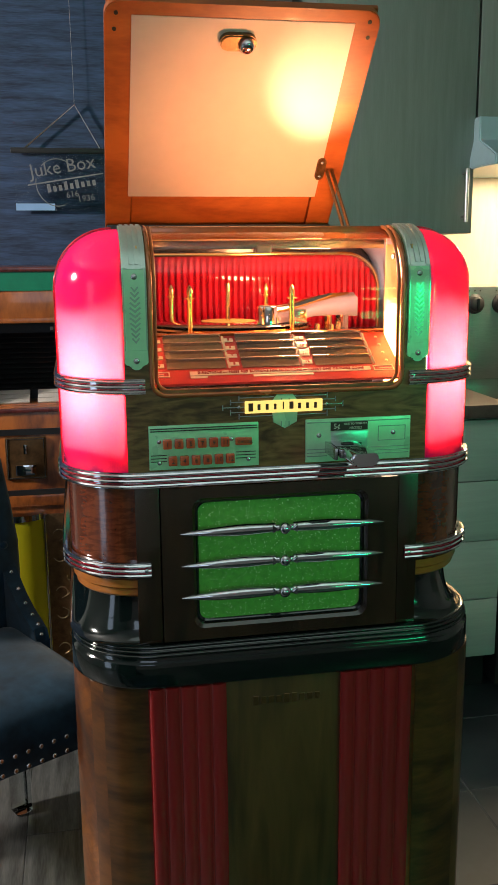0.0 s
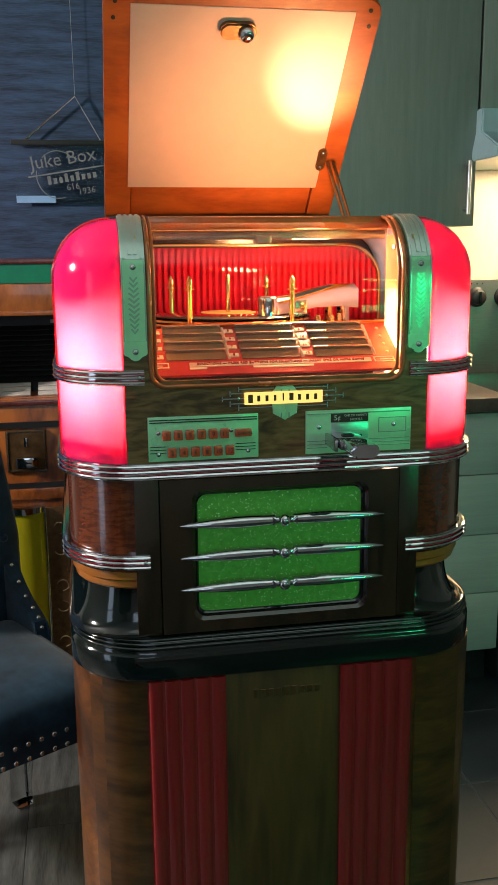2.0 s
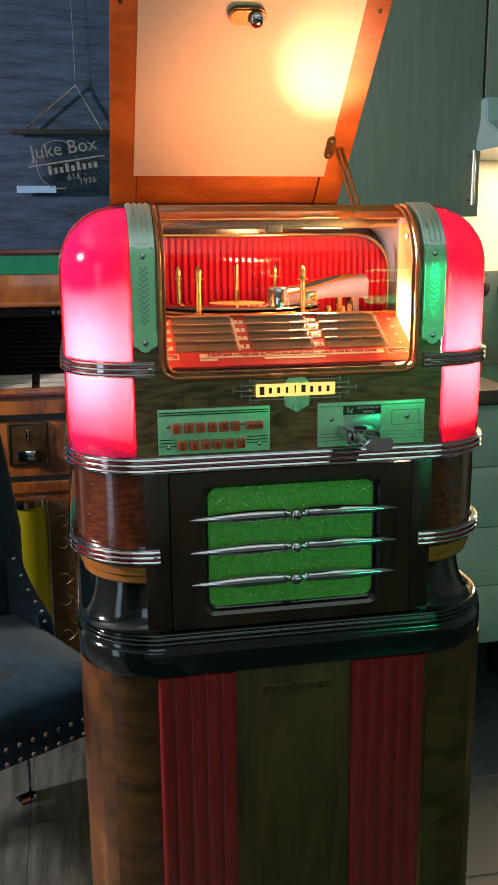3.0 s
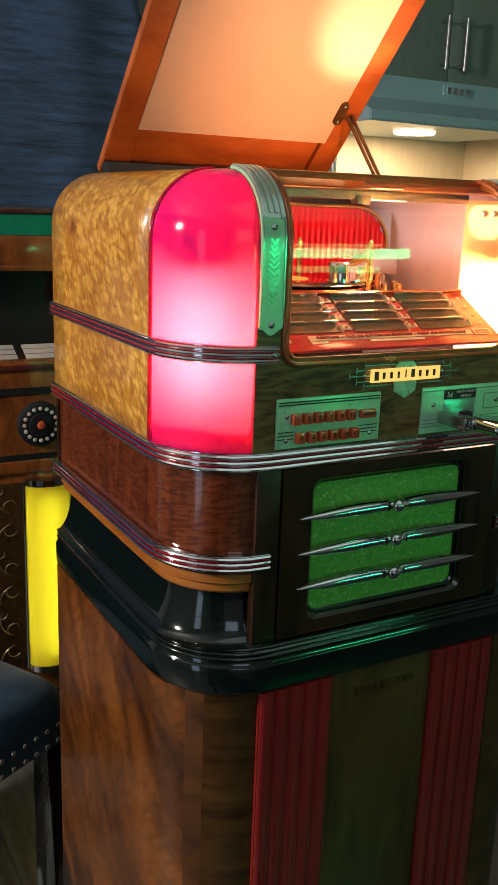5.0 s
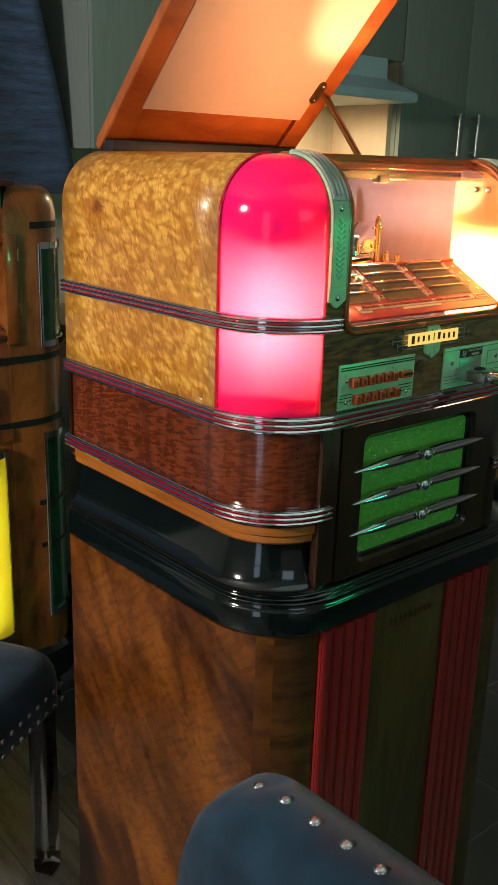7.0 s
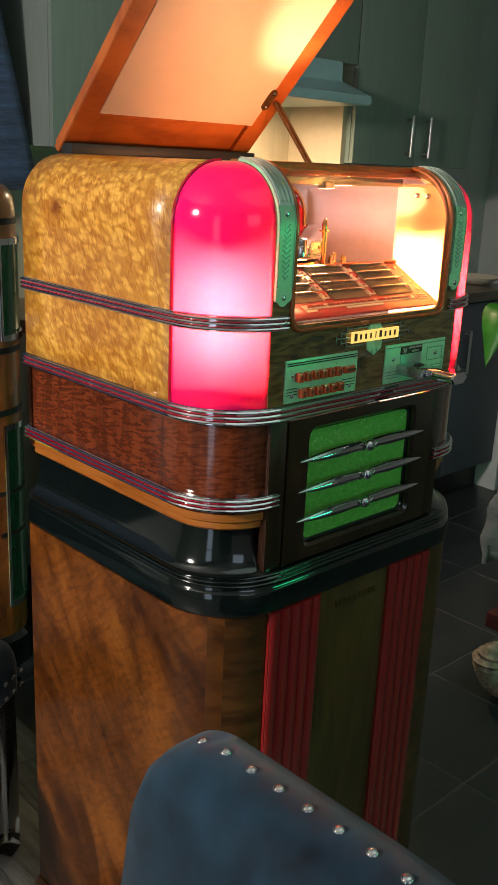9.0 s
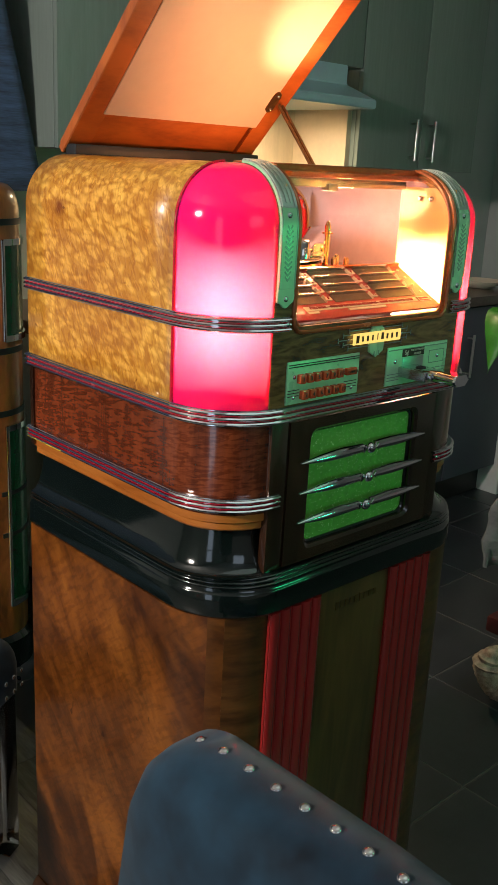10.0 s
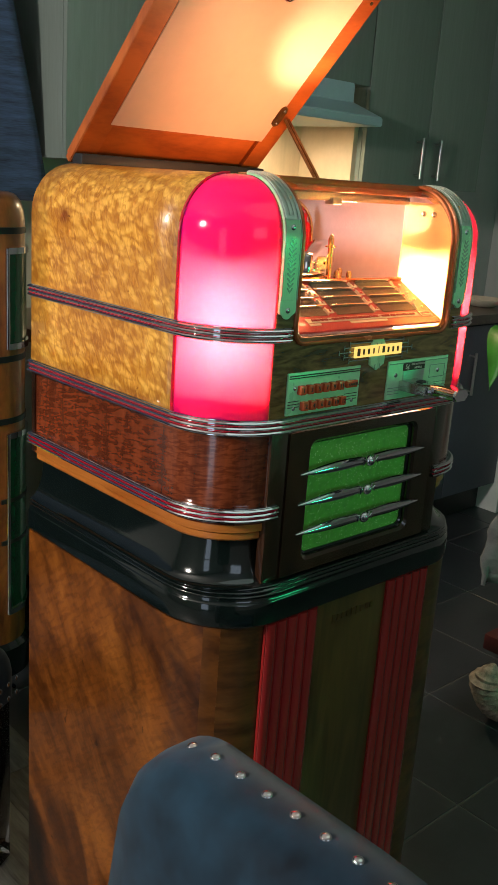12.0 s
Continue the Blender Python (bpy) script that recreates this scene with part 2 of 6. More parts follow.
figured(BURL, 11, (1, 0.28, 1), ((0.36, (0.42, 0.36, 0.3)), (0.56, (0.85, 0.8, 0.75)), (0.68, (1, 1, 1))), 0.0, (52, 0, 0), 0.9, 4)
figured(BURL, 120, (0.3, 0.3, 1.0), ((0.36, (0.74, 0.7, 0.66)), (0.56, (1, 1, 1))), 0.0, (-38, 0, 0), 0.4, 4)
figured(BURL, 34, (1, 0.6, 1), ((0.27, (0.4, 0.33, 0.28)), (0.33, (1, 1, 1))), 0.0, (50, 0, 0), 0.8, 6)
# Dark cross-grained veneer; the stand's light falloff is also put into its colour.
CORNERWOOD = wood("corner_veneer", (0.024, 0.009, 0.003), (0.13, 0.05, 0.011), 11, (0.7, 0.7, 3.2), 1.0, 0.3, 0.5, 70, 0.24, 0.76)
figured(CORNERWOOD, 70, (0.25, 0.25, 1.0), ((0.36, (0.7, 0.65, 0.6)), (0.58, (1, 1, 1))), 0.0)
# Middle tone painted between case and corner, imitating the shade's soft edge.
MIDSHADE = wood("shade_edge_veneer", (0.03, 0.009, 0.003), (0.165, 0.056, 0.01), 9, (1, 1, 2.0), 1.0, 0.3, 0.5, 70, 0.24, 0.76)
STANDFRONT = wood("stand_front_veneer", (0.036, 0.017, 0.005), (0.115, 0.057, 0.017), 26, (1, 1, 0.12), 1.2, 0.28, 0.5, 70)
CHERRY = wood("cherry_frame", (0.22, 0.042, 0.006), (0.42, 0.1, 0.014), 5, (1, 4, 1), 1.0, 0.45, 0.15, 60)
AMBERWOOD = wood("amber_moulding", (0.3, 0.08, 0.01), (0.5, 0.17, 0.03), 6, (1, 1, 6), 0.6, 0.28, 0.7)
JUKEWOOD = wood("old_jukebox_veneer", (0.12, 0.03, 0.007), (0.42, 0.125, 0.024), 6, (2, 1, 0.7), 1.6, 0.3, 0.6, 60)
CHROME = material("chrome", (0.6, 0.6, 0.62), 0.07, 1.0, 0.05, 30, 0.01)
NICKEL = material("satin_nickel", (0.55, 0.55, 0.54), 0.24, 1.0, 0.08, 60, 0.02)
STEEL = material("brushed_steel", (0.5, 0.5, 0.5), 0.3, 1.0, 0.1, 40, 0.03, stretch=(1, 1, 12))
BRASS = material("brass", (0.75, 0.5, 0.2), 0.14, 1.0, 0.12, 40, 0.02)
COPPERTRIM = material("copper_trim", (0.42, 0.12, 0.035), 0.25, 0.45, 0.15, 30, 0.02, coat=0.5)
MINT = material("mint_enamel", (0.4, 0.71, 0.43), 0.28, 0.12, 0.1, 30, 0.02, coat=0.4)
MINTLINE = material("engraved_leaf", (0.42, 0.66, 0.48), 0.2, 0.5, 0.08, 60, 0.02)
ALU = material("ribbed_aluminium", (0.55, 0.62, 0.56), 0.4, 0.7, 0.08, 40, 0.02)
REDLINE = material("red_enamel", (0.5, 0.01, 0.03), 0.25, 0.0, 0.1, 30, 0.0, coat=0.5)
REDBUTTON = material("red_button_plastic", (0.62, 0.09, 0.03), 0.25, 0.0, 0.15, 60, 0.02, coat=0.4)
INK = material("dark_ink", (0.03, 0.015, 0.01), 0.5, 0.0, 0.1, 50, 0.0)
NAMEINK = material("brown_ink", (0.09, 0.03, 0.008), 0.5, 0.0, 0.2, 50, 0.0)
SIGNPRINT = material("frosted_print", (0.22, 0.23, 0.25), 0.6, 0.0, 0.2, 50, 0.0)
CREAM = material("cream_print", (0.58, 0.52, 0.46), 0.5, 0.0, 0.08, 50, 0.0)
BLACKPAINT = material("black_lacquer", (0.004, 0.007, 0.0065), 0.1, 0.0, 0.25, 12, 0.02, coat=0.6)
BLACKFLAT = material("black_plate", (0.012, 0.012, 0.013), 0.45, 0.0, 0.2, 30, 0.04)
REDSTRIP = material("red_catalin", (0.27, 0.015, 0.014), 0.18, 0.0, 0.18, 9, 0.02, coat=0.8, stretch=(1, 1, 0.2))
PINK = translucent("pink_plastic", (1.0, 0.012, 0.022), (0.75, 0.003, 0.4), 0.62, 0.11)
DIVIDER = translucent("lamp_shield", (1.0, 0.66, 0.18), (0.8, 0.6, 0.36), 0.65)
YELLOW = translucent("yellow_plastic", (0.8, 0.75, 0.02), (0.55, 0.5, 0.015), 0.28)
GREENPANEL = material("green_plastic", (0.004, 0.07, 0.03), 0.2, 0.0, 0.2, 20, 0.0, coat=0.6)
GREENBAND = material("green_band", (0.008, 0.24, 0.12), 0.35, 0.0, 0.15, 14, 0.02, coat=0.2)
BULB = glowing("lamp_filament", (1.0, 0.7, 0.45), 600.0)
NAMEGLOW = glowing("lit_name_lens", (1.0, 0.66, 0.16), 1.15)
NEON = glowing("green_neon", (0.03, 1.0, 0.32), 8.0)
# Faint glow for the pane of the added window.
FILLPANE = glowing("fill_pane_glow", (0.5, 0.66, 0.85), 0.5)
# Glow of the added pane that makes the vertical streaks on rounded corners.
STREAKGLOW = glowing("streak_glow", (0.62, 0.74, 0.88), 2.0)
LAMPGLOW = glowing("lamp_globe", (1.0, 0.95, 0.86), 16.0)
HOODGLOW = glowing("hood_lens", (1.0, 0.76, 0.45), 9.0)
INNERFACE = clear("inner_face", (1, 1, 1), 0.1, 1.2)
GLASS = clear("window_glass", (0.97, 0.95, 0.93))
ACRYLIC = clear("acrylic", (0.93, 0.95, 0.96), 0.04, 1.5)
MAUVE = material("lining_paint", (0.47, 0.38, 0.43), 0.55, 0.0, 0.1, 14, 0.03)
REDRIB = material("red_ribbed_plastic", (0.62, 0.007, 0.022), 0.12, 0.0, 0.15, 12, 0.0, coat=0.5)
SHELLAC = material("record_shellac", (0.03, 0.02, 0.022), 0.12, 0.0, 0.2, 40, 0.02, coat=1.0)
PAPERLABEL = material("yellow_paper_label", (0.62, 0.4, 0.12), 0.5, 0.0, 0.1, 60, 0.02)
DECK = material("deck_plate", (0.36, 0.31, 0.3), 0.25, 0.7, 0.1, 30, 0.02)
TITLEFACE = material("title_face", (0.36, 0.022, 0.03), 0.35, 0.1, 0.15, 30, 0.02, coat=0.3)
TITLECARD = material("title_card", (0.125, 0.08, 0.06), 0.5, 0.0, 0.2, 40, 0.02)
LIDPANEL = material("lid_panel_paint", (0.62, 0.45, 0.38), 0.5, 0.0, 0.05, 9, 0.02)
VELVET = material("navy_velvet", (0.0018, 0.009, 0.02), 0.75, 0.0, 0.4, 6, 0.3, sheen=0.16, second=(0.01, 0.036, 0.064), spec=0.12)
CABINET = material("sage_laminate", (0.2, 0.245, 0.225), 0.5, 0.0, 0.1, 12, 0.04, stretch=(8, 8, 0.5))
BASECAB = material("grey_laminate", (0.33, 0.42, 0.37), 0.5, 0.0, 0.08, 12, 0.03, stretch=(0.5, 8, 8))
NAVYCAB = material("navy_laminate", (0.07, 0.075, 0.105), 0.45, 0.0, 0.1, 12, 0.03)
COUNTER = material("dark_counter", (0.09, 0.065, 0.055), 0.3, 0.0, 0.3, 60, 0.02)
WALLPAINT = material("wall_paint", (0.42, 0.43, 0.43), 0.75, 0.0, 0.06, 5, 0.05)
SPLASH = material("pale_backsplash", (0.62, 0.5, 0.36), 0.4, 0.0, 0.08, 9, 0.03, stretch=(6, 1, 1))
HOODPAINT = material("hood_enamel", (0.38, 0.54, 0.6), 0.3, 0.1, 0.06, 14, 0.02)
BLUECLOTH = material("blue_cloth", (0.016, 0.034, 0.084), 0.8, 0.0, 0.55, 16, 0.5, sheen=0.25, stretch=(0.35, 1, 3.2), second=(0.036, 0.066, 0.135))
TILE = material("slate_tile", (0.027, 0.031, 0.036), 0.35, 0.0, 0.25, 6, 0.06, pieces=True)
GROUT = material("grout", (0.055, 0.058, 0.06), 0.8, 0.0, 0.2, 40, 0.05)
PLANK = material("grey_laminate_plank", (0.05, 0.051, 0.049), 0.42, 0.0, 0.4, 5, 0.06, stretch=(10, 1, 1), pieces=True, second=(0.115, 0.118, 0.114))
CEILINGPAINT = material("ceiling_paint", (0.62, 0.62, 0.62), 0.8, 0.0, 0.05, 5, 0.03)
STONE = material("carved_stone", (0.38, 0.31, 0.24), 0.6, 0.0, 0.6, 60, 0.5)
REDWOOD = wood("red_wood", (0.06, 0.012, 0.01), (0.14, 0.03, 0.025), 8, (4, 1, 1))
LINEN = material("grey_linen", (0.16, 0.165, 0.165), 0.85, 0.0, 0.2, 60, 0.2)
LEAF = material("green_leaf", (0.03, 0.2, 0.015), 0.4, 0.0, 0.3, 20, 0.05)
WHITE = material("white_enamel", (0.6, 0.62, 0.62), 0.4, 0.0, 0.06, 12, 0.02)
PALEBLUE = material("pale_blue_paper", (0.3, 0.5, 0.8), 0.5, 0.0, 0.06, 12, 0.02)
# Paler bronze; the shine of the raised scrolls is put into its colour.
BRONZELIT = material("bright_ridge_bronze", (0.36, 0.26, 0.14), 0.28, 0.9, 0.3, 60, 0.1)
BRONZE = material("bronze_casting", (0.14, 0.075, 0.03), 0.35, 0.7, 0.4, 60, 0.2)


def glitter():
    """Green grille cloth with metallic flecks of many tilts."""
    m = material("glitter_cloth", (0.14, 0.4, 0.055), 0.45, 0.0, 0.25, 120, 0.1)
    t = m.node_tree
    b = t.nodes["Principled BSDF"]
    co, v = t.nodes.new("ShaderNodeTexCoord"), t.nodes.new("ShaderNodeTexVoronoi")
    v.inputs["Scale"].default_value = 800
    t.links.new(co.outputs["Object"], v.inputs["Vector"])
    sep = t.nodes.new("ShaderNodeSeparateColor")
    t.links.new(v.outputs["Color"], sep.inputs[0])
    pick = t.nodes.new("ShaderNodeMath")
    pick.operation, pick.inputs[1].default_value = "GREATER_THAN", 0.965
    t.links.new(sep.outputs[0], pick.inputs[0])
    old = b.inputs["Base Color"].links[0].from_socket
    mx = t.nodes.new("ShaderNodeMixRGB")
    mx.inputs[2].default_value = (0.75, 0.85, 0.5, 1)
    t.links.new(pick.outputs[0], mx.inputs[0])
    t.links.new(old, mx.inputs[1])
    t.links.new(mx.outputs[0], b.inputs["Base Color"])
    return m


GLITTER = glitter()


# ---------------------------------------------------------------- builders
def thing(name, at, label, category, group="", kind=""):
    ob = new(name)
    ob.empty_display_size = 0.05
    ob.matrix_world = at if isinstance(at, Matrix) else Matrix.Translation(at)
    return tagged(ob, label, category, group, kind)


ROUND = set()


def part(name, bm, mat, parent=None, label="", smooth=28, local=False):
    """Links a bmesh as one mesh object under a thing or a part; its points are in the world unless local."""
    if id(bm) in ROUND:
        ROUND.discard(id(bm))
        smooth = max(smooth, 50)
    bmesh.ops.recalc_face_normals(bm, faces=bm.faces)
    me = bpy.data.meshes.new(name)
    bm.to_mesh(me)
    bm.free()
    me.materials.append(mat)
    ob = new(name, me)
    if smooth:
        for p in me.polygons:
            p.use_smooth = True
        me.set_sharp_from_angle(angle=radians(smooth))
    if parent:
        ob.parent = parent
        if not local and parent.parent is None and parent.type == "EMPTY":
            ob.matrix_parent_inverse = parent.matrix_basis.inverted()
    if label:
        ob["label"] = label
    return ob


def box(x0, x1, y0, y1, z0, z1, b=0.0, seg=2, bm=None):
    bm = bm or bmesh.new()
    ROUND.discard(id(bm))
    vs = [bm.verts.new((x, y, z)) for z in (z0, z1) for y in (y0, y1) for x in (x0, x1)]
    fs = [bm.faces.new([vs[i] for i in f]) for f in ((0, 2, 3, 1), (4, 5, 7, 6), (0, 1, 5, 4), (2, 6, 7, 3), (0, 4, 6, 2), (1, 3, 7, 5))]
    if b:
        es = list({e for f in fs for e in f.edges})
        bmesh.ops.bevel(bm, geom=es, offset=b, segments=seg, profile=0.6, affect="EDGES")
    return bm


def tube(points, r, n=8, bm=None, closed=False, caps=True):
    """A round bar along points; r may be one radius or one for each point."""
    bm = bm or bmesh.new()
    ROUND.add(id(bm))
    pts = [Vector(p) for p in points]
    rings = []
    up = Vector((0.13, 0.27, 0.95))
    for i, p in enumerate(pts):
        a = pts[i - 1] if (i or closed) else p
        c = pts[(i + 1) % len(pts)] if (i < len(pts) - 1 or closed) else p
        d = (c - a).normalized()
        u = d.cross(up)
        if u.length < 1e-3:
            u = d.cross(Vector((1, 0, 0)))
        u.normalize()
        v = d.cross(u)
        rr = r[i] if isinstance(r, (list, tuple)) else r
        rings.append([bm.verts.new(p + rr * (math.cos(k * math.tau / n) * u + math.sin(k * math.tau / n) * v)) for k in range(n)])
    pairs = list(zip(rings, rings[1:])) + ([(rings[-1], rings[0])] if closed else [])
    for ra, rb in pairs:
        for k in range(n):
            bm.faces.new((ra[k], ra[(k + 1) % n], rb[(k + 1) % n], rb[k]))
    if caps and not closed:
        bm.faces.new(rings[0])
        bm.faces.new(rings[-1])
    return bm


def lathe(profile, centre, axis="z", n=20, bm=None):
    """Turns (radius, height) pairs round an axis through centre."""
    bm = bm or bmesh.new()
    ROUND.add(id(bm))
    c = Vector(centre)
    rings = []
    for r, h in profile:
        ring = []
        for k in range(n):
            a, b = r * math.cos(k * math.tau / n), r * math.sin(k * math.tau / n)
            o = {"z": (a, b, h), "y": (a, h, b), "x": (h, a, b)}[axis]
            ring.append(bm.verts.new(c + Vector(o)))
        rings.append(ring)
    for ra, rb in zip(rings, rings[1:]):
        for k in range(n):
            bm.faces.new((ra[k], ra[(k + 1) % n], rb[(k + 1) % n], rb[k]))
    bm.faces.new(rings[0])
    bm.faces.new(rings[-1])
    return bm


def prism(poly, y0, y1, bm=None, b=0.0):
    """A polygon in x and z, pushed from y0 to y1."""
    bm = bm or bmesh.new()
    fa = [bm.verts.new((x, y0, z)) for x, z in poly]
    fb = [bm.verts.new((x, y1, z)) for x, z in poly]
    front = bm.faces.new(fa)
    bm.faces.new(list(reversed(fb)))
    for i in range(len(poly)):
        j = (i + 1) % len(poly)
        bm.faces.new((fa[i], fb[i], fb[j], fa[j]))
    if b:
        bmesh.ops.bevel(bm, geom=list(front.edges), offset=b, segments=2, affect="EDGES")
    return bm


def round_rect(x0, x1, z0, z1, r, n=6):
    out = []
    for cx, cz, a in ((x1 - r, z1 - r, 0), (x0 + r, z1 - r, 90), (x0 + r, z0 + r, 180), (x1 - r, z0 + r, 270)):
        out += [(cx + r * math.cos(radians(a + 90 * k / n)), cz + r * math.sin(radians(a + 90 * k / n))) for k in range(n + 1)]
    return out


def plan(hw, y0, y1, r, n=8, cx=0.0, start=None, end=None):
    """From the back of one side round both front corners to the back of the other: (x, y, outward x, outward y)."""
    pts = [(-hw, y1, -1, 0), (-hw, (y1 + y0 + r) / 2, -1, 0)]
    pts += [(-hw + r - r * math.cos(a), y0 + r - r * math.sin(a), -math.cos(a), -math.sin(a)) for a in (math.pi / 2 * k / n for k in range(n + 1))]
    pts += [(0, y0, 0, -1)]
    pts += [(-x, y, -nx, ny) for x, y, nx, ny in reversed(pts[:-1])]
    return [(x + cx, y, nx, ny) for x, y, nx, ny in pts]


def sweep(path, section, bm=None, caps=True):
    """A closed section of (outward, z) carried along a plan path."""
    bm = bm or bmesh.new()
    rings = [[bm.verts.new((x + nx * d, y + ny * d, z)) for d, z in section] for x, y, nx, ny in path]
    m = len(section)
    for ra, rb in zip(rings, rings[1:]):
        for k in range(m):
            bm.faces.new((ra[k], ra[(k + 1) % m], rb[(k + 1) % m], rb[k]))
    if caps:
        bm.faces.new(rings[0])
        bm.faces.new(rings[-1])
    return bm


def stack(levels, n=8, cx=0.0, bm=None):
    """A solid from (half width, front y, back y, corner radius, z) levels."""
    bm = bm or bmesh.new()
    rings = [[bm.verts.new((x, y, z)) for x, y, _, _ in plan(hw, y0, y1, r, n, cx)] for hw, y0, y1, r, z in levels]
    m = len(rings[0])
    for ra, rb in zip(rings, rings[1:]):
        for k in range(m):
            bm.faces.new((ra[k], ra[(k + 1) % m], rb[(k + 1) % m], rb[k]))
    bm.faces.new(rings[0])
    bm.faces.new(rings[-1])
    return bm


def rivet(centre, r, axis="y", n=10, flat=0.5):
    """A domed screw or nail head facing the negative axis."""
    prof = [(r, 0), (r * 0.92, -r * flat * 0.5), (r * 0.6, -r * flat * 0.9), (r * 0.2, -r * flat)]
    return lathe(prof, centre, axis, n)


def lettering(name, text, size, m, mat, parent=None, depth=0.0006, label=""):
    cu = bpy.data.curves.new(name, "FONT")
    cu.body, cu.size, cu.extrude, cu.align_x, cu.align_y = text, size, depth, "CENTER", "CENTER"
    cu.resolution_u = 2
    tmp = bpy.data.objects.new(name, cu)
    scene.collection.objects.link(tmp)
    me = bpy.data.meshes.new_from_object(tmp)
    bpy.data.objects.remove(tmp)
    me.transform(m)
    me.materials.clear()
    me.materials.append(mat)
    ob = new(name, me)
    if parent:
        ob.parent = parent
        if parent.parent is None and parent.type == "EMPTY":
            ob.matrix_parent_inverse = parent.matrix_basis.inverted()
    if label:
        ob["label"] = label
    return ob


FACE = pose(0, 0, 0, 90)     # letters upright, read from the front


def arc(cx, cz, r, a0, a1, n=8):
    return [(cx + r * math.cos(radians(a0 + (a1 - a0) * k / n)), cz + r * math.sin(radians(a0 + (a1 - a0) * k / n))) for k in range(n + 1)]


# ---------------------------------------------------------------- the lit tabletop jukebox
CX = 0.006                   # its middle
BX = 0.011                   # middle of the outer case
HW, R, RP, TOP, BACK = 0.283, 0.075, 0.1, 1.41, 0.468
juke = thing("tabletop_jukebox", (CX, 0.22, 0.81), "lit tabletop jukebox, quilted maple and mahogany, pink corners, lid open", "jukebox")


def shell_point(x, y, nx, ny, phi, z, out=0.0):
    """A point of the rounded cabinet: phi climbs its rounded top edge."""
    if phi is None:
        return (x + nx * out + BX, y + ny * out, z)
    d = R * (1 - math.cos(phi)) - out * math.cos(phi)
    return (x - nx * d + BX, y - ny * d, TOP - R + (R + out) * math.sin(phi))


def shell(path, z0, phi1=90, steps=10, out=0.0, zsteps=6, cap=False, rim=0.0):
    bm = bmesh.new()
    levels = [(None, z0 + (TOP - R - z0) * k / zsteps) for k in range(zsteps)] + [(radians(phi1) * k / steps, 0) for k in range(steps + 1)]
    rows = [[bm.verts.new(shell_point(*p, phi, z, out)) for p in path] for phi, z in levels]
    if rim:
        rows.append([bm.verts.new((math.copysign(rim, path[0][0]) + BX, p[1], TOP)) for p in path])
    if cap:
        rows.append([bm.verts.new((math.copysign(HW - RP, path[0][0]) + BX, RP, TOP + out)) for p in path])
    for ra, rb in zip(rows, rows[1:]):
        for k in range(len(path) - 1):
            bm.faces.new((ra[k], ra[k + 1], rb[k + 1], rb[k]))
    bmesh.ops.remove_doubles(bm, verts=bm.verts, dist=1e-5)
    return bm


def thicken(ob, t, offset=-1, inner=None):
    s = ob.modifiers.new("thickness", "SOLIDIFY")
    s.thickness, s.offset = t, offset
    if inner:
        ob.data.materials.append(inner)
        s.material_offset = 1
    return ob


for side in (-1, 1):
    veneer = [(side * HW, BACK - (BACK - 0.1) * k / 6, side, 0) for k in range(7)]
    bm = shell(veneer, 1.09, rim=0.194)
    thicken(part("side_panel", bm, MAPLE, juke, "glossy quilted maple side veneer"), 0.012)
    corner = [(side * (HW - RP + RP * math.cos(a)), RP - RP * math.sin(a), side * math.cos(a), -math.sin(a)) for a in (radians(80 if side < 0 else 84) * k / 16 for k in range(17))]
    thicken(part("light_panel", shell(corner, 1.1, 89.9, 14, cap=True), PINK, juke, "glowing pink plastic corner panel"), 0.003, -1, INNERFACE)
    edge = tube([shell_point(side * HW, 0.1, side, 0, None, 1.1 + 0.235 * k / 4, 0.0005) for k in range(5)] + [shell_point(side * HW, 0.1, side, 0, radians(9 * k), 0, 0.0005) for k in range(1, 11)], 0.0022, 6)
    part("panel_bead", edge, REDLINE, juke, "thin red bead beside the light panel")
    part("corner_lamp", lathe([(0.004, 1.163), (0.0115, 1.168), (0.0115, 1.284), (0.004, 1.289)], (side * 0.222 + CX, 0.062, 0), "z", 12), BULB, juke, "warm tubular lamp behind the pink panel")
    shield = part("lamp_shield", box(side * 0.177 + CX - 0.001, side * 0.177 + CX + 0.001, 0.012, 0.112, 1.2, 1.388), DIVIDER, juke, "pale plastic lamp shield")
    shield.data.materials.append(INNERFACE)
    for f in shield.data.polygons:
        f.material_index = 1 if f.normal.x * side > 0.5 else 0
    part("lining", shell([(side * HW, 0.455 - 0.343 * k / 4, side, 0) for k in range(5)], 1.1, 70, 8, -0.0135), MAUVE, juke, "mauve painted cabinet lining")
    # Unseen discs added to cut off the lamp's glow above and below.
    for z, rc in ((1.146, 0.026), (1.299, 0.03)):
        part("lamp_cap", lathe([(0.006, z - 0.002), (rc, z - 0.001), (rc, z + 0.001), (0.006, z + 0.002)], (side * 0.222 + CX, 0.062, 0), "z", 20), NICKEL, juke)
    # Flap added to keep the lamp's light off the lid and deck.
    xo = HW - 0.0135
    flap = [(side * 0.178 + CX, 1.1), (side * xo + BX, 1.1)] + [(side * (xo - 0.061 + 0.061 * math.cos(radians(k * 9))) + BX, TOP - R + 0.061 * math.sin(radians(k * 9))) for k in range(10)] + [(side * 0.178 + CX, TOP - R + 0.061)]
    part("lamp_baffle", prism(flap, 0.1125, 0.115), MAUVE, juke)
    for dy in (0.035, 0.055):
        part("bulb_screw", lathe([(0.0045, 0), (0.004, -side * 0.003), (0.001, -side * 0.004)], (side * 0.176 + CX, dy + 0.02, 1.372), "x", 10), NICKEL, juke)

hb = HW - 0.002
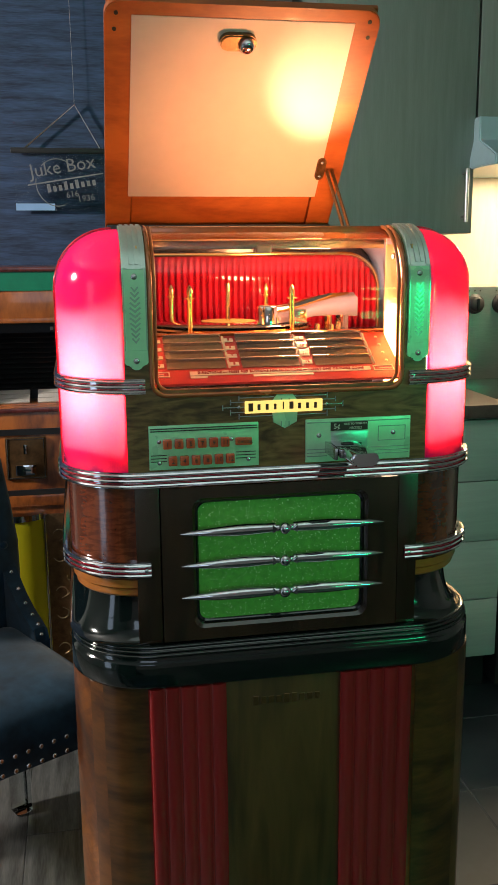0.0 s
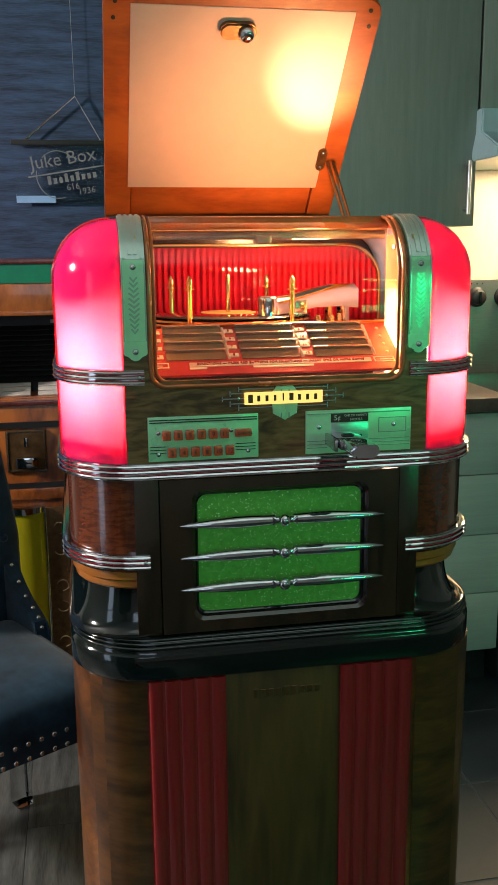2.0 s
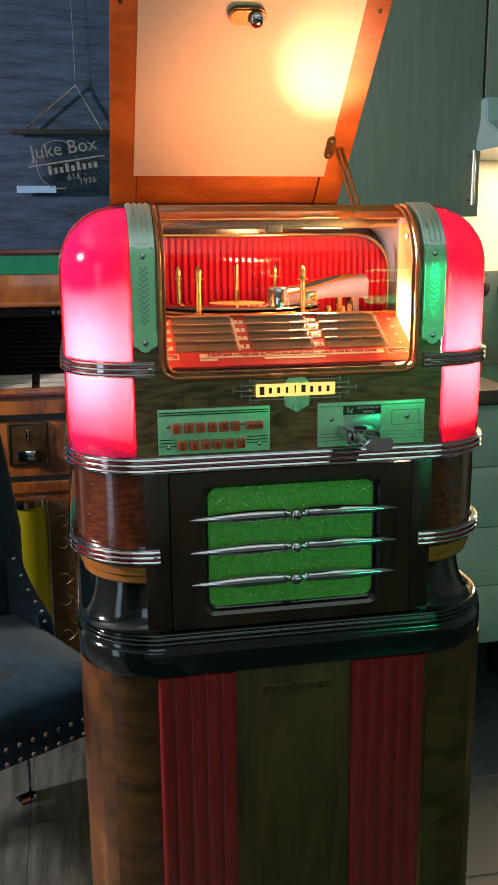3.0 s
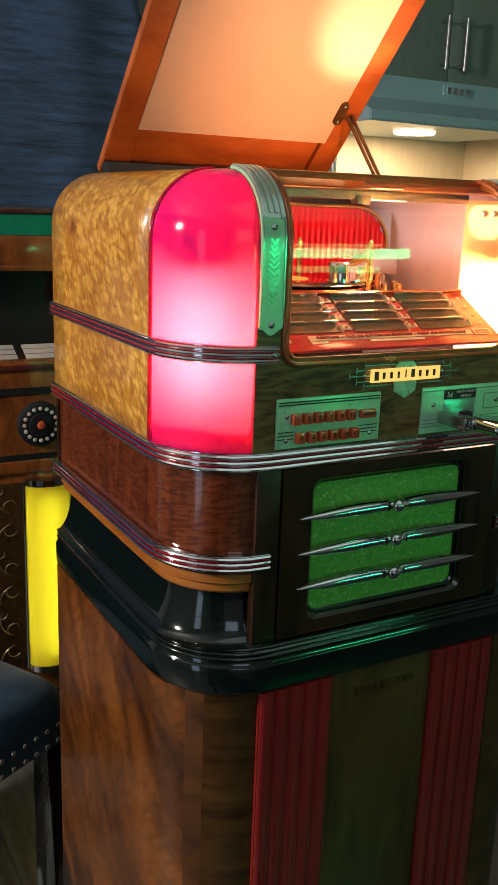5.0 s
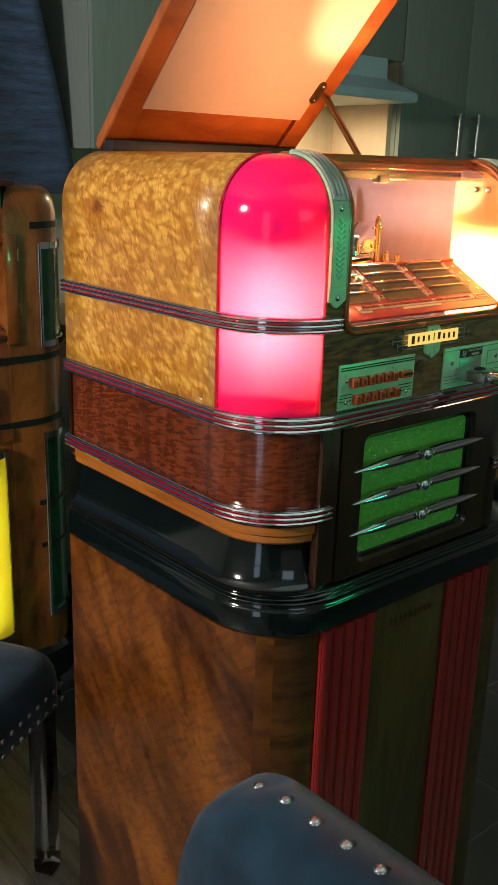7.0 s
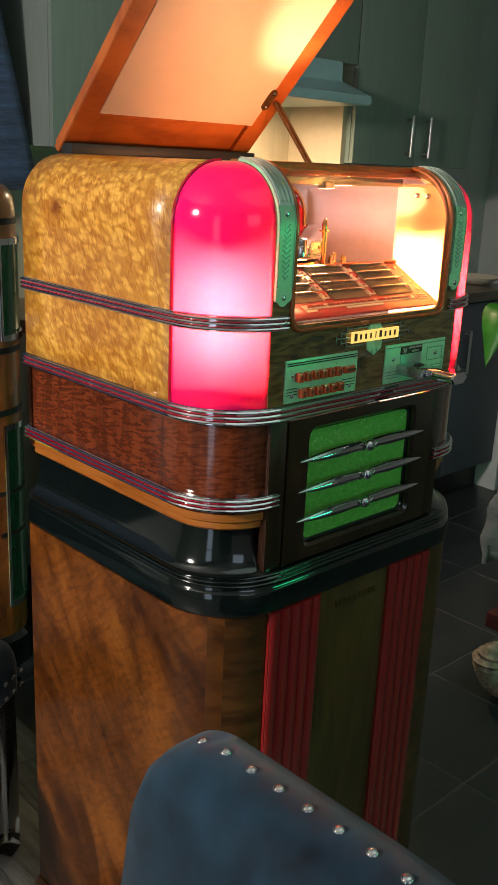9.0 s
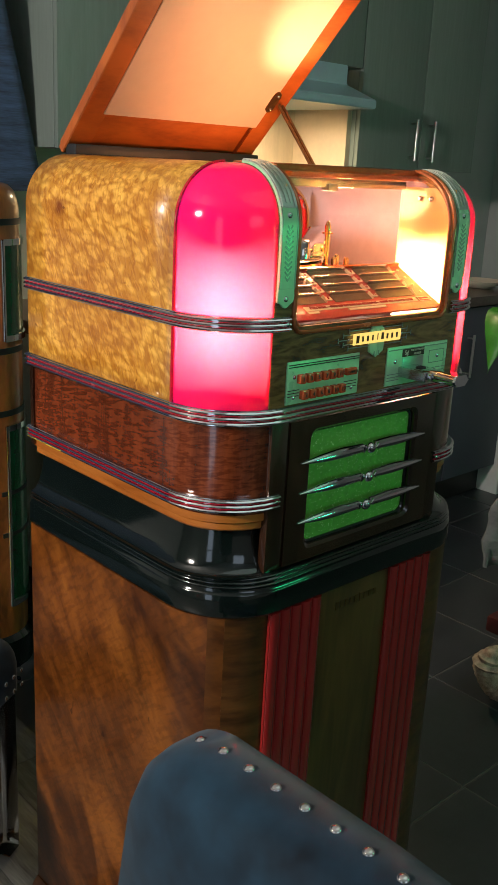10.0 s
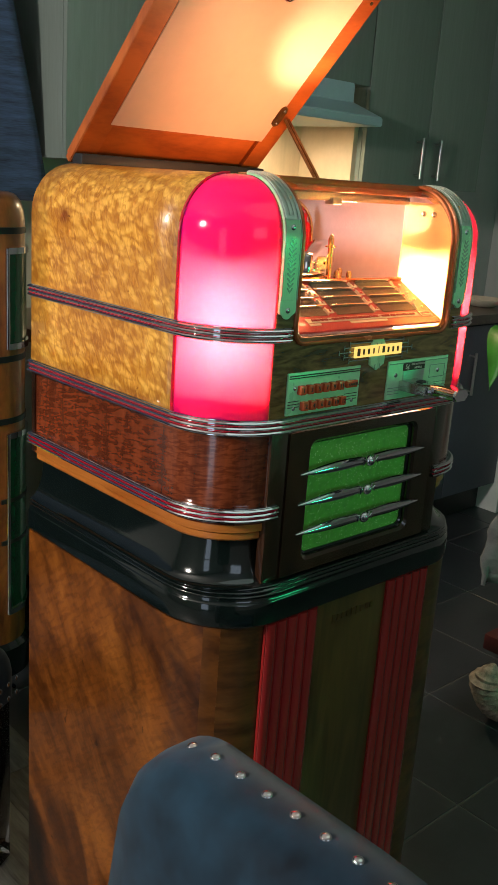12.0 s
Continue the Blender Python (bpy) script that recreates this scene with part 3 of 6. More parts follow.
part("back_panel", prism([(BX - hb, 0.955), (BX + hb, 0.955)] + [(BX + hb - R + R * math.cos(radians(9 * k)), TOP - 0.002 - R + R * math.sin(radians(9 * k))) for k in range(11)] + [(BX - hb + R - R * math.sin(radians(9 * k)), TOP - 0.002 - R + R * math.cos(radians(9 * k))) for k in range(11)], BACK - 0.008, BACK + 0.001), EBONY, juke, "dark back board")
part("deck", box(CX - 0.25, CX + 0.25, 0.105, BACK - 0.014, 1.24, 1.25, 0.002), DECK, juke, "polished mechanism deck")


def front_y(z):
    """How far the face has curved back at height z."""
    if z <= TOP - R:
        return 0.0
    return R - math.sqrt(max(0.0, R * R - (z - TOP + R) ** 2))


def face_line(z0, phi1=90, n=10, out=0.0):
    """(y, z, normal y, normal z) up the face and over its rounded top."""
    pts, a0 = [], 0.0
    if z0 < TOP - R:
        pts = [(-out, z0 + (TOP - R - z0) * k / 5, -1, 0) for k in range(5)]
    else:
        a0 = math.asin((z0 - TOP + R) / R)
    for k in range(n + 1):
        a = a0 + (radians(phi1) - a0) * k / n
        pts.append((R - (R + out) * math.cos(a), TOP - R + (R + out) * math.sin(a), -math.cos(a), math.sin(a)))
    return pts


def face_strip(x0, x1, z0, thick, phi1=90, out=0.0, bm=None):
    """A slab that lies on the face from x0 to x1 and bends over the top."""
    bm = bm or bmesh.new()
    a, b = face_line(z0, phi1, 10, out), face_line(z0, phi1, 10, out + thick)
    rows = []
    for (y, z, _, _), (yo, zo, _, _) in zip(a, b):
        rows.append([bm.verts.new(p) for p in ((x0, y, z), (x1, y, z), (x1, yo, zo), (x0, yo, zo))])
    for ra, rb in zip(rows, rows[1:]):
        for k in range(4):
            bm.faces.new((ra[k], ra[(k + 1) % 4], rb[(k + 1) % 4], rb[k]))
    bm.faces.new(rows[0])
    bm.faces.new(rows[-1])
    return bm


# face: lower rail, two stiles beside the window
part("front_rail", box(CX - 0.1965, CX + 0.1985, 0.0005, 0.012, 1.1, 1.211), OLIVE, juke, "figured walnut front rail")
for side in (-1, 1):
    xa, xb = sorted((side * 0.163 + CX, side * 0.1965 + CX))
    part("stile", face_strip(xa, xb, 1.211, 0.01, 90, -0.01), OLIVE, juke)
part("top_rail", box(CX - 0.19, CX + 0.19, 0.074, 0.1, 1.396, 1.4125, 0.003), COPPERTRIM, juke, "copper-coloured top rail")
part("back_rail", box(CX - 0.19, CX + 0.19, 0.445, BACK - 0.013, 1.398, 1.4095), MAPLE, juke)

# bent window pane and its bead
bm = bmesh.new()
rows = [[bm.verts.new((x, y, z)) for x in (CX - 0.163, CX + 0.163)] for y, z, _, _ in face_line(1.211, 88, 10, -0.004)]
for ra, rb in zip(rows, rows[1:]):
    bm.faces.new((ra[0], ra[1], rb[1], rb[0]))
pane = part("window_pane", bm, GLASS, juke, "bent clear window pane")
pane.visible_shadow = False
line = face_line(1.222, 88, 10, 0.001)
loop = [(CX - 0.163, y, z) for y, z, _, _ in reversed(line)]
loop += [(CX - 0.163 + 0.018 - 0.018 * math.cos(a), -0.001, 1.222 - 0.018 * math.sin(a)) for a in (math.pi / 2 * k / 5 for k in range(1, 6))]
loop += [(2 * CX - x, y, z) for x, y, z in reversed(loop)]
part("window_bead", tube(loop, 0.0033, 8), COPPERTRIM, juke, "copper-coloured window bead")
loop2 = [(CX + (x - CX) * 0.965, y + 0.004, z + (0.005 if z < 1.23 else 0)) for x, y, z in loop]
part("window_bead", tube(loop2, 0.0024, 8), CHERRY, juke)

# ribbed metal strips over the pane's edges
for side in (-1, 1):
    xm = side * 0.1825 + CX + 0.001
    strip = part("trim_strip", face_strip(xm - 0.0145, xm + 0.0145, 1.262, 0.003, 90), MINT, juke, "mint metal strip, ribbed above and leaf-engraved below")
    tail = [(xm - 0.0145, 1.2625), (xm - 0.0145, 1.252)] + arc(xm - 0.0105, 1.248, 0.0042, 160, 260, 4) + arc(xm, 1.2462, 0.0085, 200, 340, 8) + arc(xm + 0.0105, 1.248, 0.0042, 280, 380, 4) + [(xm + 0.0145, 1.252), (xm + 0.0145, 1.2625)]
    part("strip_end", prism(tail, -0.003, 0.0, None, 0.0008), MINT, strip)
    part("strip_cap", face_strip(xm - 0.0145, xm + 0.0145, 1.359, 0.0008, 90, 0.003), ALU, strip, "bare aluminium upper half")
    for k in range(4):
        xr = xm - 0.0105 + k * 0.007
        part("rib", face_strip(xr - 0.0018, xr + 0.0018, 1.364 if k % 3 else 1.36, 0.0012, 90, 0.0042), ALU, strip)
    for dx in (-0.0135, 0.0135):
        part("edge_bead", face_strip(xm + dx - 0.0008, xm + dx + 0.0008, 1.262, 0.0012, 20, 0.003), MINTLINE, strip)
    for z in (1.351, 1.249):
        part("screw", rivet((xm, front_y(z) - 0.003, z), 0.004), NICKEL, strip)
    for k in range(11):
        zc, w = 1.272 + 0.0062 * k, 0.0035 + 0.004 * math.sin(math.pi * (k + 1.5) / 13)
        vee = [(xm - w, zc + 0.0045), (xm - w * 0.75, zc + 0.0058), (xm, zc + 0.0016), (xm + w * 0.75, zc + 0.0058), (xm + w, zc + 0.0045), (xm, zc - 0.0018)]
        part("leaf", prism(vee, -0.0038, -0.003), MINTLINE, strip)

# bands of chrome with red lines
whole = plan(HW, 0.0, BACK, RP)
whole = [(x + BX, y, nx, ny) for x, y, nx, ny in whole]


def band(z0, z1, path, extra=0.0):
    base = part("chrome_band", sweep(path, [(-0.002, z0), (0.0035 + extra, z0), (0.0035 + extra, z1), (-0.002, z1)]), CHROME, juke, "triple-ribbed chrome band with red lines")
    h = (z1 - z0) / 3
    for k in range(3):
        zc = z0 + h * (k + 0.5)
        prof = [(0.003 + extra, zc - h * 0.36), (0.0062 + extra, zc - h * 0.24), (0.0075 + extra, zc), (0.0062 + extra, zc + h * 0.24), (0.003 + extra, zc + h * 0.36)]
        part("rib", sweep(path, prof), CHROME, base)
    for k in (1, 2):
        zc = z0 + h * k
        part("red_line", sweep(path, [(0.003 + extra, zc - h * 0.07), (0.0044 + extra, zc - h * 0.07), (0.0044 + extra, zc + h * 0.07), (0.003 + extra, zc + h * 0.07)]), REDLINE, base)
    return base


half = len(whole) // 2
left = whole[:half] + [(CX - 0.172, 0.0, 0, -1)]
right = [(CX + 0.172, 0.0, 0, -1)] + whole[half + 1:]
for path in (left, right):
    for z0, z1 in ((1.2075, 1.2265), (0.9675, 0.9875)):
        b = band(z0, z1, path)
        xe = CX + (-0.178 if path is left else 0.178)
        part("screw", rivet((xe, -0.006, (z0 + z1) / 2), 0.003), NICKEL, b)
band(1.0865, 1.1075, whole)

# lower case, mouldings, swept black foot
LOW = plan(0.278, 0.003, 0.466, 0.096, 10, BX)
mid = len(LOW) // 2
COVE = [(0.008 - 0.025 * math.sin(a), 0.873 + 0.066 * (1 - math.cos(a))) for a in (math.pi / 2 * k / 8 for k in range(9))]
for path in (LOW[:mid] + [(CX - 0.18, 0.003, 0, -1)], [(CX + 0.18, 0.003, 0, -1)] + LOW[mid + 1:]):
    part("lower_case", sweep(path, [(0, 0.962), (0, 1.09), (-0.012, 1.09), (-0.012, 0.962)]), WALNUT, juke, "mahogany lower case, curled figure")
    part("moulding", sweep(path, [(-0.03, 0.937), (-0.008, 0.937), (-0.005, 0.94), (-0.005, 0.948), (-0.009, 0.9495), (-0.001, 0.951), (-0.001, 0.966), (-0.03, 0.966)]), AMBERWOOD, juke, "stepped amber moulding", smooth=25)
    part("swept_foot", sweep(path, COVE + [(-0.04, 0.939), (-0.04, 0.873)]), BLACKPAINT, juke, "glossy black swept foot")


def framed(x0, x1, z0, z1, hole, y0, y1, ease=0.004):
    """A board with an opening whose front edge is eased inwards; hole goes round like the outline's corners."""
    bm = bmesh.new()
    n = len(hole) // 4
    rect = []
    for q, (cx, cz) in enumerate(((x1, z1), (x0, z1), (x0, z0), (x1, z0))):
        rect += [(cx, cz)] * n
    mx, mz = (x0 + x1) / 2, (z0 + z1) / 2
    eased = [(x + math.copysign(ease, x - mx), z + math.copysign(ease, z - mz)) for x, z in hole]
    rings = [[bm.verts.new((x, y, z)) for x, z in ring] for ring, y in ((rect, y1), (rect, y0), (eased, y0), (hole, y0 + ease), (hole, y1))]
    for ra, rb in zip(rings, rings[1:]):
        for k in range(len(ra)):
            bm.faces.new((ra[k], ra[(k + 1) % len(ra)], rb[(k + 1) % len(ra)], rb[k]))
    bmesh.ops.remove_doubles(bm, verts=bm.verts, dist=1e-6)
    bmesh.ops.dissolve_degenerate(bm, edges=bm.edges, dist=1e-6)
    return bm


GRILLE = round_rect(CX - 0.113, CX + 0.116, 0.8955, 1.0655, 0.014)
part("front_board", box(CX - 0.19, CX - 0.159, -0.0015, 0.012, 0.8745, 1.087, 0.001), EBONY, juke, "dark walnut front board")
part("front_board", box(CX + 0.163, CX + 0.19, -0.0015, 0.012, 0.8745, 1.087, 0.001), EBONY, juke, "dark walnut front board")
door = part("speaker_door", framed(CX - 0.1575, CX + 0.1615, 0.8755, 1.0845, GRILLE, -0.0035, 0.012), EBONY, juke, "dark walnut speaker door", smooth=25)
part("grille_rim", framed(CX - 0.12, CX + 0.123, 0.889, 1.072, round_rect(CX - 0.1085, CX + 0.1125, 0.9, 1.061, 0.012), 0.0045, 0.0115, 0.002), BLACKPAINT, door)
part("grille_cloth", box(CX - 0.122, CX + 0.125, 0.0085, 0.0115, 0.888, 1.073), GLITTER, door, "sparkling green grille cloth")
part("grille_board", box(CX - 0.17, CX + 0.17, 0.0125, 0.022, 0.875, 1.086), BLACKFLAT, juke)
for zc in (1.0245, 0.9805, 0.937):
    spear = part("grille_bar", lathe([(0.0045, -0.013), (0.0058, -0.004), (0.0058, 0.004), (0.0045, 0.013)], (CX + 0.004, -0.006, zc), "x", 10), CHROME, door, "chrome spear-shaped grille bar")
    for side in (-1, 1):
        bm = bmesh.new()
        rings = []
        for k in range(11):
            f = k / 10
            x = CX + 0.004 + side * (0.012 + 0.125 * f)
            h = (0.0062 + 0.0018 * min(1, f * 3)) * (1 - f ** 3.0) + 0.0007
            d = 0.0075 * (1 - f ** 3.4) + 0.0012
            zk = zc - 0.0015 * f
            rings.append([bm.verts.new(p) for p in ((x, -0.004, zk - h), (x, -0.004 - d * 0.72, zk - h * 0.62), (x, -0.004 - d, zk + h * 0.12), (x, -0.004 - d * 0.55, zk + h * 0.8), (x, -0.004, zk + h))])
        for ra, rb in zip(rings, rings[1:]):
            for k in range(5):
                bm.faces.new((ra[k], ra[(k + 1) % 5], rb[(k + 1) % 5], rb[k]))
        bm.faces.new(rings[0]), bm.faces.new(rings[-1])
        part("blade", bm, CHROME, spear, smooth=75)
        tip = [(CX + 0.004 + side * 0.0095, zc), (CX + 0.004 + side * 0.0165, zc + 0.0056), (CX + 0.004 + side * 0.0165, zc - 0.0056)]
        part("collar", prism(tip if side > 0 else list(reversed(tip)), -0.0135, -0.006, None, 0.0008), CHROME, spear)
    part("ball", lathe([(0.0086 * math.sin(a), -0.0086 * math.cos(a)) for a in (0.15 + 2.84 * k / 8 for k in range(9))], (CX + 0.004, -0.0095, zc), "z", 16), CHROME, spear)
L0, LX = 0.285, 0.0175
EDGE = [(-0.002, 0.873)]
for zc, r, o in ((0.8705, 0.0022, 0.0), (0.8652, 0.0022, 0.001), (0.8598, 0.0022, 0.0025)):
    EDGE += [(o + r * math.cos(radians(a)), zc + r * math.sin(radians(a))) for a in (80, 50, 20, -10, -40, -70)]
EDGE += [(0.0035, 0.852), (0.0052, 0.8505), (0.0058, 0.8485), (0.0058, 0.8185), (0.0045, 0.815), (0.002, 0.814)]
ledge = part("ledge", stack([(L0 + o, -0.008 - o, 0.4715 + o * 0.4, 0.112, z) for o, z in EDGE], 14, LX), BLACKPAINT, juke, "ridged glossy black base ledge", smooth=55)

# buttons
plate = part("button_plate", box(CX - 0.17, CX - 0.029, -0.003, 0.0, 1.1095, 1.1665, 0.001), MINT, juke, "mint selector plate with red buttons")
for z in (1.1625, 1.1595):
    part("line", box(CX - 0.168, CX - 0.031, -0.0042, -0.003, z - 0.0006, z + 0.0006), INK, plate)
for z in (1.1285, 1.1245, 1.1205):
    part("line", box(CX - 0.168, CX - 0.1475, -0.0036, -0.003, z - 0.0005, z + 0.0005), INK, plate)
    part("line", box(CX - 0.059, CX - 0.033, -0.0036, -0.003, z - 0.0005, z + 0.0005), INK, plate)
for k in range(12):
    col, row = divmod(k, 2)
    xc, zc = CX - 0.147 + col * 0.0147 + (0.0065 if row else 0), 1.1435 if not row else 1.1215
    key = part("button", box(xc - 0.0055, xc + 0.0055, -0.011, -0.003, zc - 0.0062, zc + 0.0062, 0.0016), REDBUTTON, plate, "red plastic push button")
    lettering("number", str(k + 1), 0.0085, Matrix.Translation((xc, -0.0113, zc)) @ FACE, INK, key)
cancel = part("cancel_button", box(CX - 0.06, CX - 0.0385, -0.009, -0.003, 1.138, 1.148, 0.0016), REDBUTTON, plate, "orange cancel button")
lettering("word", "CANCEL", 0.0052, Matrix.Translation((CX - 0.0475, -0.0093, 1.1428)) @ FACE, INK, cancel)
for x, z in ((-0.157, 1.146), (-0.0645, 1.146), (-0.157, 1.1185), (-0.0425, 1.1185)):
    part("screw", rivet((CX + x, -0.003, z), 0.003), NICKEL, plate)

# coin plate
coin = part("coin_plate", box(CX + 0.033, CX + 0.176, -0.003, 0.0, 1.1095, 1.1665, 0.001), MINT, juke, "mint coin plate with a chrome slide")
part("line", box(CX + 0.035, CX + 0.174, -0.0042, -0.003, 1.1615, 1.1628), MINTLINE, coin)
for z in (1.1265, 1.122, 1.1175):
    part("line", box(CX + 0.035, CX + 0.062, -0.0036, -0.003, z - 0.0005, z + 0.0005), MINTLINE, coin)
    part("line", box(CX + 0.118, CX + 0.174, -0.0036, -0.003, z - 0.0005, z + 0.0005), MINTLINE, coin)
for x0, x1, z0, z1 in ((0.131, 0.169, 1.1535, 1.1545), (0.131, 0.169, 1.1345, 1.1355), (0.131, 0.132, 1.135, 1.154), (0.168, 0.169, 1.135, 1.154)):
    part("line", box(CX + x0, CX + x1, -0.0036, -0.003, z0, z1), MINTLINE, coin)
sign = part("price_sign", box(CX + 0.0665, CX + 0.1165, -0.0045, -0.003, 1.1505, 1.162), INK, coin, "black price sign with cream lettering")
lettering("price", "5¢", 0.0095, Matrix.Translation((CX + 0.0745, -0.0048, 1.1562)) @ FACE, CREAM, sign)
lettering("words", "ONE TO TWENTY", 0.0038, Matrix.Translation((CX + 0.0995, -0.0048, 1.159)) @ FACE, CREAM, sign)
lettering("words", "NICKELS", 0.0044, Matrix.Translation((CX + 0.1, -0.0048, 1.1535)) @ FACE, CREAM, sign)
part("slot", box(CX + 0.067, CX + 0.1165, -0.0042, -0.003, 1.12, 1.1495, 0.0005), STEEL, coin, "brushed steel coin slot")
part("slot_mouth", box(CX + 0.074, CX + 0.108, -0.007, -0.004, 1.1265, 1.134, 0.001), BLACKFLAT, coin)
slide = part("coin_slide", box(CX + 0.064, CX + 0.099, -0.06, -0.004, 1.126, 1.1375, 0.0015), CHROME, coin, "chrome coin slide with a rounded thumb push")
part("thumb_push", prism(round_rect(CX + 0.0665, CX + 0.102, 1.1235, 1.1395, 0.0075), -0.097, -0.052, None, 0.0025), CHROME, slide)
part("slide_rail", box(CX + 0.0585, CX + 0.063, -0.052, -0.004, 1.1225, 1.137, 0.001), NICKEL, slide)
hole = [(CX + 0.082 + 0.007 * math.cos(a), -0.027 + 0.006 * math.sin(a) * (1 + 0.35 * math.cos(2 * a)), 1.1378) for a in (math.tau * k / 14 for k in range(14))]
part("keyhole", tube(hole, 0.0016, 6, closed=True), BLACKFLAT, slide)
for x, z in ((0.051, 1.145), (0.152, 1.145)):
    part("screw", rivet((CX + x, -0.003, z), 0.0035), NICKEL, coin)

# lit name badge; the maker's word is left as plain bars
badge = part("name_badge", prism([(CX + x, z) for x, z in ((-0.0045, 1.2005), (0.0165, 1.2005), (0.022, 1.1935), (0.0235, 1.19), (0.0215, 1.165), (0.006, 1.1565), (-0.0095, 1.165), (-0.0115, 1.19), (-0.01, 1.1935))], -0.003, 0.0, None, 0.001), MINT, juke, "shield-shaped badge with a lit amber name lens")
part("name_lens", box(CX - 0.047, CX + 0.055, -0.0055, -0.003, 1.178, 1.194, 0.001), NAMEGLOW, badge, "lit amber name lens")
for k, (w, h, dz) in enumerate(((0.0085, 0.0105, 0), (0.0055, 0.0075, 0), (0.0055, 0.0075, 0), (0.0045, 0.0075, 0), (0.0025, 0.0095, 0.001), (0.0075, 0.0095, 0.001), (0.0055, 0.0075, 0), (0.0055, 0.0075, 0), (0.0055, 0.0075, 0))):
    xk = CX - 0.0395 + k * 0.0106
    part("name_bar", box(xk - w * 0.36, xk + w * 0.36, -0.0062, -0.0054, 1.186 + dz - h / 2, 1.186 + dz + h / 2, 0.0003, 1), NAMEINK, badge)
for z, w in ((1.198, 0.058), (1.1925, 0.069), (1.186, 0.079), (1.1795, 0.069), (1.174, 0.058)):
    for side in (-1, 1):
        xa, xb = sorted((CX + 0.004 + side * 0.012, CX + 0.004 + side * w))
        part("wing_line", box(xa, xb, -0.0018, 0.0, z - 0.0007, z + 0.0007), NICKEL, badge)
        part("wing_end", box(CX + 0.004 + side * w - 0.0007, CX + 0.004 + side * w + 0.0007, -0.0018, 0.0, z - 0.0035, z + 0.0035), NICKEL, badge)
for dx in (-0.054, 0.061):
    part("screw", rivet((CX + dx, -0.002, 1.186), 0.0025), NICKEL, badge)
for side in (-1, 1):
    for z in (1.193, 1.163):
        part("shield_mark", box(CX + 0.006 + side * 0.005 - 0.0007, CX + 0.006 + side * 0.005 + 0.0007, -0.0036, -0.003, z - 0.004, z + 0.003), MINTLINE, badge)

# sloping title rack behind the window
A0, A1 = Vector((0, 0.012, 1.2165)), Vector((0, 0.104, 1.2685))
SL = (A1 - A0).length
TILT_RACK = math.degrees(math.atan2(A1.z - A0.z, A1.y - A0.y))
RACK = Matrix.Translation((CX, A0.y, A0.z)) @ pose(0, 0, 0, TILT_RACK)


def rack_part(name, bm, mat, parent, label=""):
    bm.transform(RACK)
    return part(name, bm, mat, parent, label)


rack = rack_part("title_rack", box(-0.172, 0.172, 0, SL, -0.004, 0.0, 0.001), TITLEFACE, juke, "sloping red title rack with twelve paper strips")
rack_part("rack_rim", box(-0.172, 0.172, SL - 0.002, SL + 0.001, -0.004, 0.004), COPPERTRIM, rack)
for c in range(3):
    x0 = -0.14 + c * 0.0985
    for r in range(4):
        y0 = 0.03 + r * 0.0182
        rack_part("title_strip", box(x0, x0 + 0.0775, y0, y0 + 0.0145, 0.0003, 0.0012), TITLECARD, rack, "plain paper title strip")
        rack_part("strip_rail", box(x0 - 0.001, x0 + 0.0785, y0 + 0.0145, y0 + 0.0165, 0.0, 0.006, 0.0005), CHROME, rack)
        tag = rack_part("number_tab", box(x0 - 0.0165, x0 - 0.0035, y0 + 0.004, y0 + 0.0115, 0.0, 0.0016, 0.0006), CREAM, rack)
        lettering("number", str(c * 4 + 4 - r), 0.0068, RACK @ Matrix.Translation((x0 - 0.01, y0 + 0.0077, 0.0022)), TITLEFACE, tag)
        fin = bmesh.new()
        pts = [(x0 + 0.079, y0, 0.0), (x0 + 0.0825, y0 + 0.002, 0.0), (x0 + 0.0805, y0 + 0.0115, 0.0045), (x0 + 0.079, y0 + 0.0125, 0.0045), (x0 + 0.079, y0 + 0.0125, 0.0)]
        a = [fin.verts.new(p) for p in pts]
        b = [fin.verts.new((p[0] + 0.0012, p[1], p[2])) for p in pts]
        fin.faces.new(a), fin.faces.new(list(reversed(b)))
        for i in range(5):
            fin.faces.new((a[i], b[i], b[(i + 1) % 5], a[(i + 1) % 5]))
        rack_part("fin", fin, CREAM, rack)
for r in range(4):
    rack_part("pilot_dot", lathe([(0.0026, 0.0), (0.002, 0.0012), (0.0005, 0.0014)], (0.157, 0.037 + r * 0.0182, 0), "z", 10), CREAM, rack)
note = rack_part("instruction_strip", box(-0.112, 0.13, 0.016, 0.0245, 0.0, 0.0008), CREAM, rack, "cream instruction strip with red lettering")
lettering("words", "DIRECTIONS — PRESS RED BUTTONS FOR SELECTIONS — INSERT ONE OR MORE COINS", 0.0062, RACK @ Matrix.Translation((0.009, 0.0205, 0.0014)) @ Matrix.Diagonal((0.9, 1, 1, 1)), TITLEFACE, note)
for x0, x1 in ((-0.112, -0.09), (-0.03, 0.05)):
    rack_part("small_print", box(x0, x1, 0.0105, 0.0145, 0.0, 0.0008), CREAM, note)
for side in (-1, 1):
    for b4 in ((0.134, 0.162, 0.024, 0.0255), (0.134, 0.162, 0.0145, 0.016), (0.134, 0.1355, 0.0145, 0.0255), (0.1605, 0.162, 0.0145, 0.0255), (0.142, 0.162, 0.019, 0.0202)):
        xa, xb = sorted((side * b4[0], side * b4[1]))
        rack_part("fret_line", box(xa - 0.004 * (side < 0), xb - 0.004 * (side < 0), b4[2], b4[3], 0.0, 0.0009), CREAM, rack)

